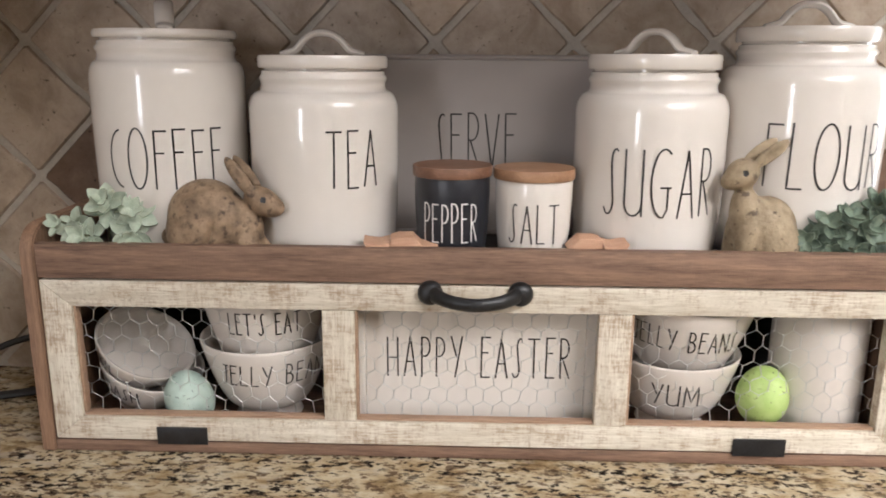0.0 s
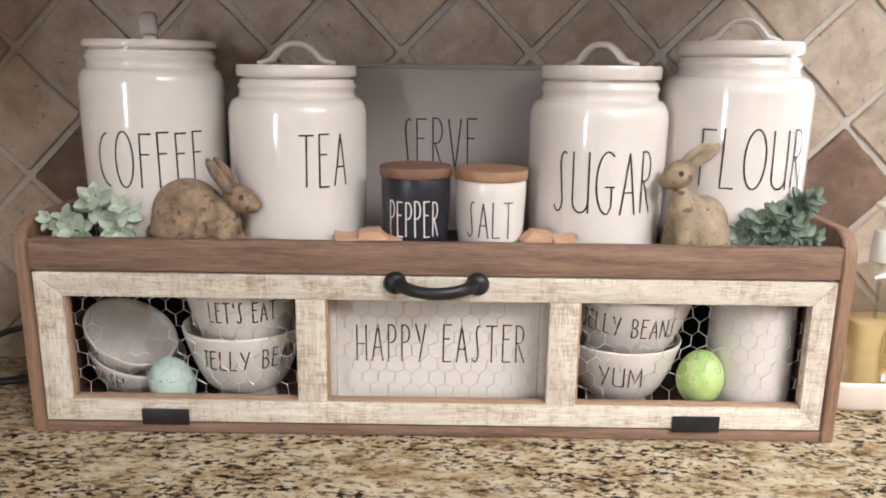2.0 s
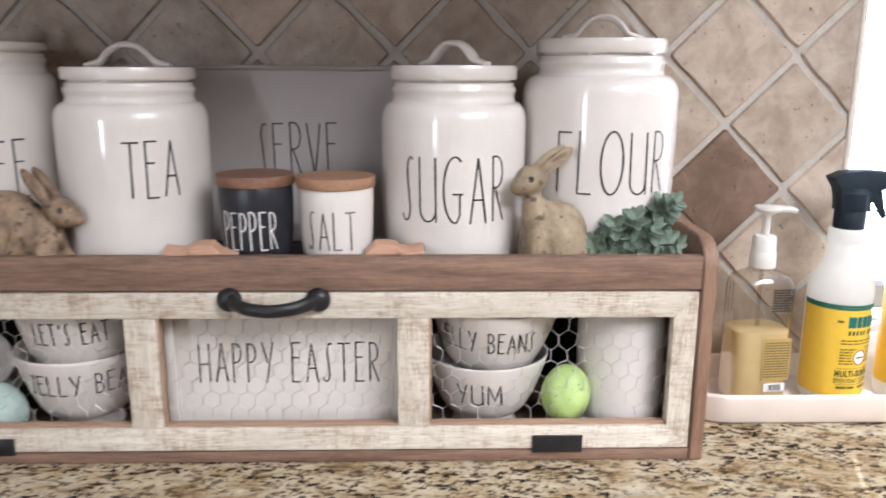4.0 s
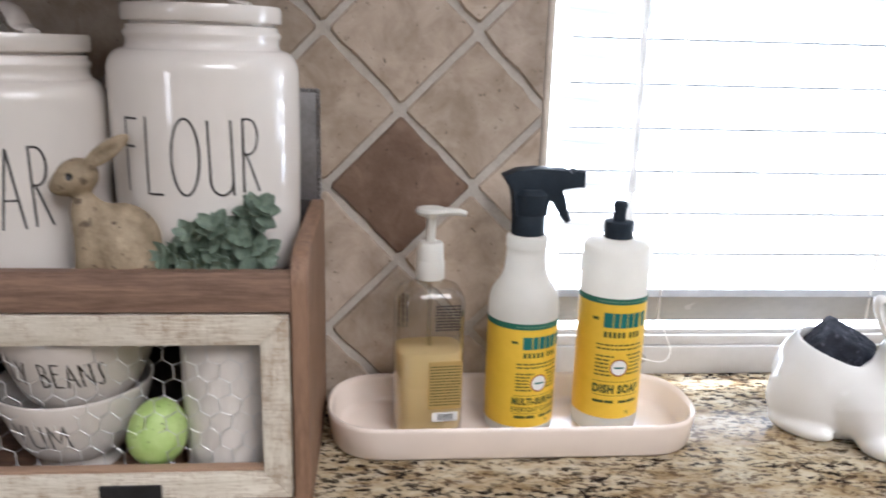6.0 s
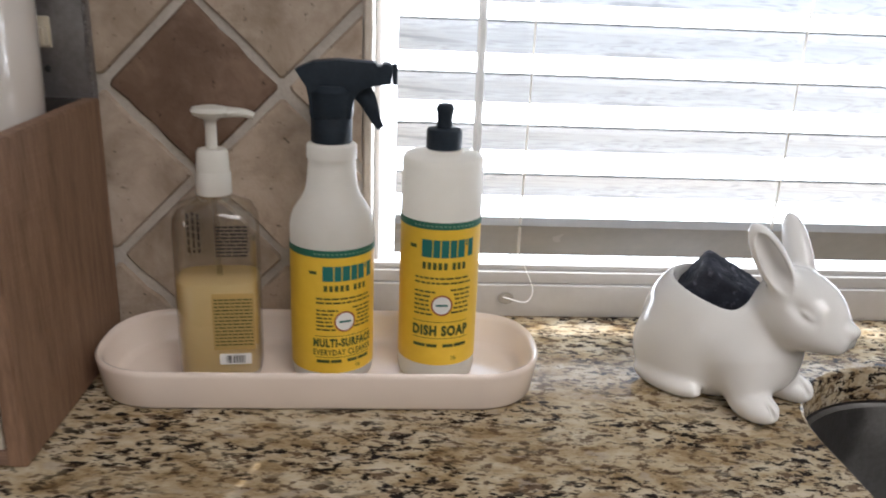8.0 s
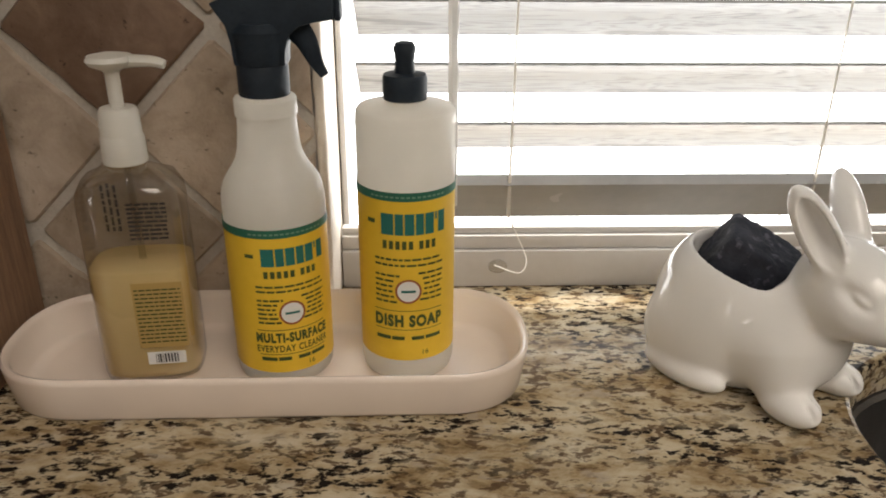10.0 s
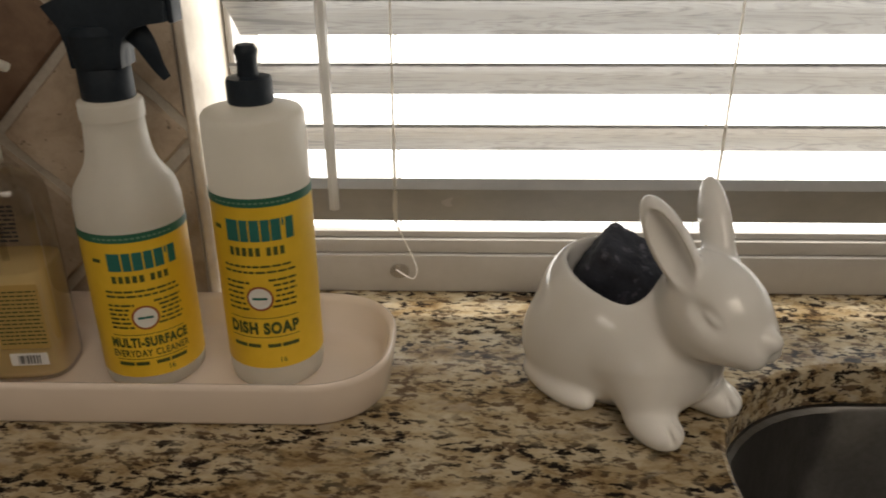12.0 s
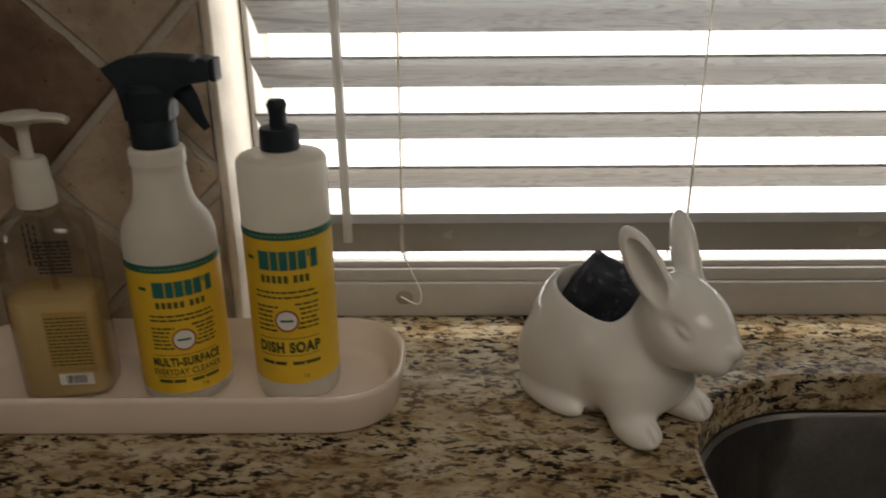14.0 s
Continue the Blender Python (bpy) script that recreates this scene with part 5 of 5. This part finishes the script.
def pump_bottle():
    ob = thing("pump_bottle", (1.0165, 0.8905, TRAY_Z), 0, "clear hand soap pump bottle half full of yellow soap", "bottle")

    def rounded(steps, material, name, seg=48):
        bm = bmesh.new()
        rings = []
        for w, d, z in steps:
            ring = []
            for k in range(seg):
                a = 2 * math.pi * k / seg
                c, s = math.cos(a), math.sin(a)
                e = 0.55 if w > 0.02 else 1.0
                ring.append(bm.verts.new((w * math.copysign(abs(c) ** e, c), d * math.copysign(abs(s) ** e, s), z)))
            rings.append(ring)
        for a, b in zip(rings, rings[1:]):
            for k in range(seg):
                bm.faces.new((a[k], a[(k + 1) % seg], b[(k + 1) % seg], b[k]))
        bm.faces.new(rings[0][::-1])
        bm.faces.new(rings[-1])
        return part(name, bm, material, ob, smooth=55)
    rounded([(0.030, 0.022, 0.0), (0.0335, 0.025, 0.002), (0.0345, 0.026, 0.007), (0.0345, 0.026, 0.133), (0.0335, 0.0250, 0.1405), (0.0290, 0.0220, 0.1485), (0.0180, 0.0165, 0.1540), (0.0125, 0.0125, 0.1560), (0.0125, 0.0125, 0.1640)], CLEARPL, "bottle_body")
    liquid = rounded([(0.028, 0.020, 0.0025), (0.0325, 0.024, 0.0045), (0.0333, 0.0248, 0.009), (0.0333, 0.0248, 0.0860), (0.0325, 0.0242, 0.0868)], SOAP, "liquid_soap")
    tagged(liquid, "cloudy yellow liquid soap")
    part("dip_tube", tube([(0.002, 0, 0.012), (0.001, 0, 0.090), (0.0, 0, 0.160)], 0.0024, seg=10), CLEARPL, ob)
    bm = lathe([(0, 0.1630), (0.0140, 0.1580), (0.0144, 0.1590), (0.0140, 0.1750), (0.0132, 0.1765), (0.0132, 0.1775), (0.0125, 0.1920), (0.0110, 0.1945), (0, 0.1950)], 44)
    part("collar", bm, PUMPPL, ob, "ribbed translucent white collar")
    head = part("pump_head", lathe([(0.0045, 0.1945), (0.0045, 0.2165), (0.0060, 0.2185), (0.0130, 0.2215), (0.0150, 0.2245), (0.0135, 0.2275), (0.0060, 0.2290), (0, 0.2290)], 36), PUMPPL, ob, "white pump head with side nozzle")
    part("nozzle", tube(smooth_line([(0.004, 0, 0.2235), (0.016, -0.001, 0.2240), (0.027, -0.002, 0.2235), (0.0335, -0.0025, 0.2215)]), 0.0058, 0.0042, 12, taper=lambda s: 1.1 - 0.4 * s), PUMPPL, head)
    y = -0.0268
    rnd = random.Random(8)
    part("sticker", flat_rect(-0.0035, 0.030, 0.0300, 0.080).copy(), BROWNTXT, ob, "brown translucent text sticker").data.transform(Matrix.Translation((0, y, 0)))
    bm = bmesh.new()
    for k in range(14):
        v, u = 0.034 + 0.0031 * k, -0.002
        while u < 0.028:
            wide = rnd.uniform(0.002, 0.006)
            flat_rect(u, v, min(u + wide, 0.0285), v + 0.0011, bm)
            u += wide + 0.0008
    tagged(part("small_print", moved(bm, 0, y - 0.0004, 0), OLIVE, ob), kind="stuff")
    bm = bmesh.new()
    for k in range(9):
        v, u = 0.112 + 0.0030 * k, 0.002
        while u < 0.026:
            wide = rnd.uniform(0.003, 0.008)
            flat_rect(u, v, min(u + wide, 0.027), v + 0.0017, bm)
            u += wide + 0.0008
    tagged(part("back_print", moved(bm, 0, y - 0.0004, 0), INK, ob), kind="stuff")
    bm = bmesh.new()
    for k in range(3):
        v = 0.098
        while v < 0.134:
            tall = rnd.uniform(0.003, 0.007)
            flat_rect(-0.0275 + 0.0042 * k, v, -0.0275 + 0.0042 * k + 0.0020, min(v + tall, 0.1345), bm)
            v += tall + 0.0012
    tagged(part("rear_print", moved(bm, 0, 0.0252, 0), INK, ob), kind="stuff")
    part("barcode_patch", moved(flat_rect(0.0005, 0.0165, 0.0265, 0.0265), 0, y - 0.0004, 0), PAPER, ob)
    bm = bmesh.new()
    u = 0.006
    while u < 0.021:
        wide = rnd.choice((0.0004, 0.0008, 0.0012))
        flat_rect(u, 0.0180, u + wide, 0.0250, bm)
        u += wide + rnd.choice((0.0005, 0.0009))
    tagged(part("barcode", moved(bm, 0, y - 0.0008, 0), INK, ob), kind="stuff")
    ob.rotation_euler.z = radians(6)
    return ob


dish_bottle()
spray_bottle()
pump_bottle()


# ---- succulents ----
def leaf_mesh(name, length, wide, material):
    bm = bmesh.new()
    n, rows = 7, []
    for i in range(n):
        s = i / (n - 1)
        w = wide * (0.25 + 0.75 * math.sin(math.pi * (0.12 + 0.80 * s)) ** 0.8) * (1 if s < 0.7 else (0.82 if s < 0.9 else 0.28))
        z = 0.12 * length * s * s
        row = []
        for j in range(5):
            q = (j - 2) / 2
            row.append(bm.verts.new((length * s, w * q, z + 0.35 * w * q * q)))
        rows.append(row)
    for a, b in zip(rows, rows[1:]):
        for j in range(4):
            bm.faces.new((a[j], a[j + 1], b[j + 1], b[j]))
    ext = bmesh.ops.extrude_face_region(bm, geom=bm.faces[:])["geom"]
    for v in ext:
        if isinstance(v, bmesh.types.BMVert):
            v.co.z -= 0.0024
    bmesh.ops.recalc_face_normals(bm, faces=bm.faces[:])
    me = mesh_of(bm, name, 60)
    me.materials.append(material)
    return me


def succulent(at, sprigs, material, seed, label, size):
    ob = thing("artificial_succulent", at, 0, label, "plant", "artificial succulents")
    rnd = random.Random(seed)
    leaf = leaf_mesh("leaf", size, size * 0.31, material)
    bm = bmesh.new()
    for (bx, by, bz), (dx, dy, dz), levels in sprigs:
        b, d = Vector((bx, by, bz)), Vector((dx, dy, dz))
        length = d.length
        axis = (d.normalized() + Vector((0, -1.1, 0.2))).normalized()
        tube(smooth_line([Vector((bx * 0.6, by * 0.6, 0.001)), b * 0.8, b, b + d]), 0.0013, seg=6, bm=bm)
        frame_q = axis.to_track_quat("Z", "X")
        levels = 3 if levels > 4 else 2
        for k in range(levels):
            s = k / max(levels - 1, 1)
            count = (6, 5, 3)[min(k, 2)]
            for j in range(count):
                a = 2 * math.pi * j / count + k * 0.72 + rnd.uniform(-0.2, 0.2)
                rise = radians(4 + 34 * s + rnd.uniform(-14, 14))
                sc = (1.05 - 0.40 * s) * rnd.uniform(0.82, 1.12)
                m = Matrix.Translation(b + axis * length * s) @ frame_q.to_matrix().to_4x4() @ Matrix.Rotation(a, 4, "Z") @ Matrix.Rotation(-rise, 4, "Y") @ Matrix.Diagonal((sc, sc, sc, 1))
                part("leaf", leaf, None, ob, at=m)
    part("stem", bm, STEM, ob)
    return ob


succulent((0.132, 0.795, SHELF), [((-0.030, -0.006, 0.030), (-0.012, -0.012, 0.010), 4), ((0.004, -0.006, 0.050), (0.004, -0.010, 0.016), 5), ((-0.012, -0.016, 0.024), (-0.003, -0.014, 0.004), 4),
                                  ((0.032, -0.010, 0.044), (0.008, -0.010, 0.012), 4), ((0.030, -0.014, 0.026), (0.008, -0.012, -0.002), 4), ((0.010, 0.010, 0.036), (0.002, 0.004, 0.014), 4)],
          LEAF, 3, "pale dusty green artificial succulent sprig on the crate shelf", 0.0215)
succulent((0.838, 0.796, SHELF), [((-0.034, -0.012, 0.026), (-0.016, -0.008, 0.004), 5), ((-0.018, -0.010, 0.040), (-0.008, -0.010, 0.012), 5), ((-0.002, -0.012, 0.046), (0.0, -0.010, 0.014), 5),
                                  ((0.014, -0.010, 0.038), (0.006, -0.012, 0.008), 5), ((0.002, -0.016, 0.022), (0.002, -0.014, 0.0), 4), ((-0.016, -0.016, 0.020), (-0.006, -0.012, 0.0), 4),
                                  ((0.028, -0.008, 0.060), (0.012, -0.004, 0.014), 5), ((0.030, -0.012, 0.026), (0.014, -0.008, 0.002), 4), ((0.022, 0.004, 0.050), (0.004, 0.004, 0.012), 4)],
          LEAF_D, 9, "trailing green artificial succulent stems on the crate shelf", 0.0200)


# ---- wall plate and cable ----
plate = thing("switch_plate", (0.8715, WALL - 0.001, 1.193), 0, "pewter grey metal light switch plate with beaded edge", "switch")
part("cover", prism([(-0.036, -0.057), (0.036, -0.057), (0.036, 0.057), (-0.036, 0.057)], -0.011, -0.0005, 0.003), PLATE_METAL, plate)
beads = bmesh.new()
for k in range(-13, 14):
    for x in (-0.0345, 0.0345):
        bmesh.ops.create_icosphere(beads, subdivisions=1, radius=0.0026, matrix=pose(x, -0.0105, 0.0042 * k))
for k in range(-8, 9):
    for z in (-0.0555, 0.0555):
        bmesh.ops.create_icosphere(beads, subdivisions=1, radius=0.0026, matrix=pose(0.0041 * k, -0.0105, z))
part("beaded_edge", beads, PLATE_METAL, plate)
part("switch_surround", box((-0.006, -0.0125, -0.0125), (0.006, -0.0108, 0.0125), 0.0006), CREAM_PL, plate, "cream plastic switch surround")
part("toggle", prism([(-0.0042, -0.010), (0.0042, -0.010), (0.0036, 0.004), (-0.0036, 0.004)], -0.0225, -0.0126, 0.001), CREAM_PL, plate, "cream plastic toggle")
for z in (-0.030, 0.030):
    bm = lathe([(0, 0.0018), (0.0022, 0.0012), (0.0030, 0.0)], 14)
    bmesh.ops.rotate(bm, verts=bm.verts[:], matrix=Matrix.Rotation(radians(90), 3, "X"))
    part("screw", moved(bm, 0, -0.0110, z), IRON, plate)
cable = part("power_cable", tube(smooth_line([(-0.29, 0.87, 0.9143), (-0.22, 0.875, 0.9143), (-0.15, 0.885, 0.9160), (-0.105, 0.905, 0.9300), (-0.07, 0.925, 0.9520), (-0.02, 0.937, 0.9630), (0.025, 0.942, 0.9560), (0.045, 0.93, 0.9350), (0.03, 0.91, 0.9165), (-0.02, 0.88, 0.9143), (-0.09, 0.85, 0.9143)], 8), 0.0040, seg=8), RUBBER)
tagged(cable, "black rubber power cable on the worktop", "cable")
cable = part("power_cable", tube(smooth_line([(-0.29, 0.78, 0.9135), (-0.22, 0.80, 0.9135), (-0.10, 0.845, 0.9135), (0.0, 0.885, 0.9135), (0.045, 0.93, 0.9140)], 8), 0.0036, seg=8), RUBBER)
tagged(cable, "black rubber power cable on the worktop", "cable")


# ---- wall tiles, laid on the diagonal ----
def wall_tiles():
    half, gap = 0.0763, 0.0054
    step_w, step_e, step_z = 0.0778, 0.0757, 0.0782
    rnd = random.Random(12)

    def tile_bm(seed):
        r = random.Random(seed)
        bm = bmesh.new()
        edge = half - gap
        pts, per = [], 7
        corner = [(edge, 0), (0, edge), (-edge, 0), (0, -edge)]
        for k in range(4):
            (ax, az), (bx, bz) = corner[k], corner[(k + 1) % 4]
            for i in range(per):
                s = 0.025 + 0.95 * i / (per - 1)
                w = r.uniform(-1, 1) * 0.0009
                pts.append((ax + (bx - ax) * s + w, az + (bz - az) * s + w))
        front = [bm.verts.new((x * 0.965, -0.0036 + r.uniform(-1, 1) * 0.0003, z * 0.965)) for x, z in pts]
        mid = [bm.verts.new((x, -0.0012, z)) for x, z in pts]
        back = [bm.verts.new((x, 0.0055, z)) for x, z in pts]
        bm.faces.new(front)
        n = len(pts)
        for a, b in ((front, mid), (mid, back)):
            for k in range(n):
                bm.faces.new((a[k], b[k], b[(k + 1) % n], a[(k + 1) % n]))
        bmesh.ops.recalc_face_normals(bm, faces=bm.faces[:])
        return bm
    shared = []
    for k in range(6):
        me = mesh_of(tile_bm(k), "tile", 35)
        me.materials.append(TILE)
        shared.append(me)
    dark = mesh_of(tile_bm(77), "tile", 35)
    dark.materials.append(TILE_DARK)
    x_hi, z_lo = JAMB_X - 0.009, COUNTER + 0.0008
    for i in range(-19, 4):
        for j in range(-4, 7):
            if (i + j) % 2:
                continue
            x, z = 0.9885 + i * (step_w if i < 0 else step_e), 1.152 + j * step_z
            if x - half > x_hi or z + half < z_lo + 0.012 or x < -0.45:
                continue
            me = dark if (i, j) in ((0, 0), (-12, 0)) else shared[rnd.randrange(6)]
            cut = x + half > x_hi or z - half < z_lo
            if cut:
                bm = tile_bm(rnd.randrange(1000))
                for co, no in (((x_hi - x, 0, 0), (1, 0, 0)), ((0, 0, z_lo - z), (0, 0, -1))):
                    geom = bm.verts[:] + bm.edges[:] + bm.faces[:]
                    bmesh.ops.bisect_plane(bm, geom=geom, plane_co=co, plane_no=no, clear_outer=True)
                if not bm.faces:
                    bm.free()
                    continue
                me = mesh_of(bm, "tile", 35)
                me.materials.append(TILE)
            part("tile", me, None, wall_north, at=pose(x, WALL + 0.0005, z) @ Matrix.Diagonal(((1.0 if cut else step_w / half), 1.0, (1.0 if cut else step_z / half), 1.0)))


wall_tiles()
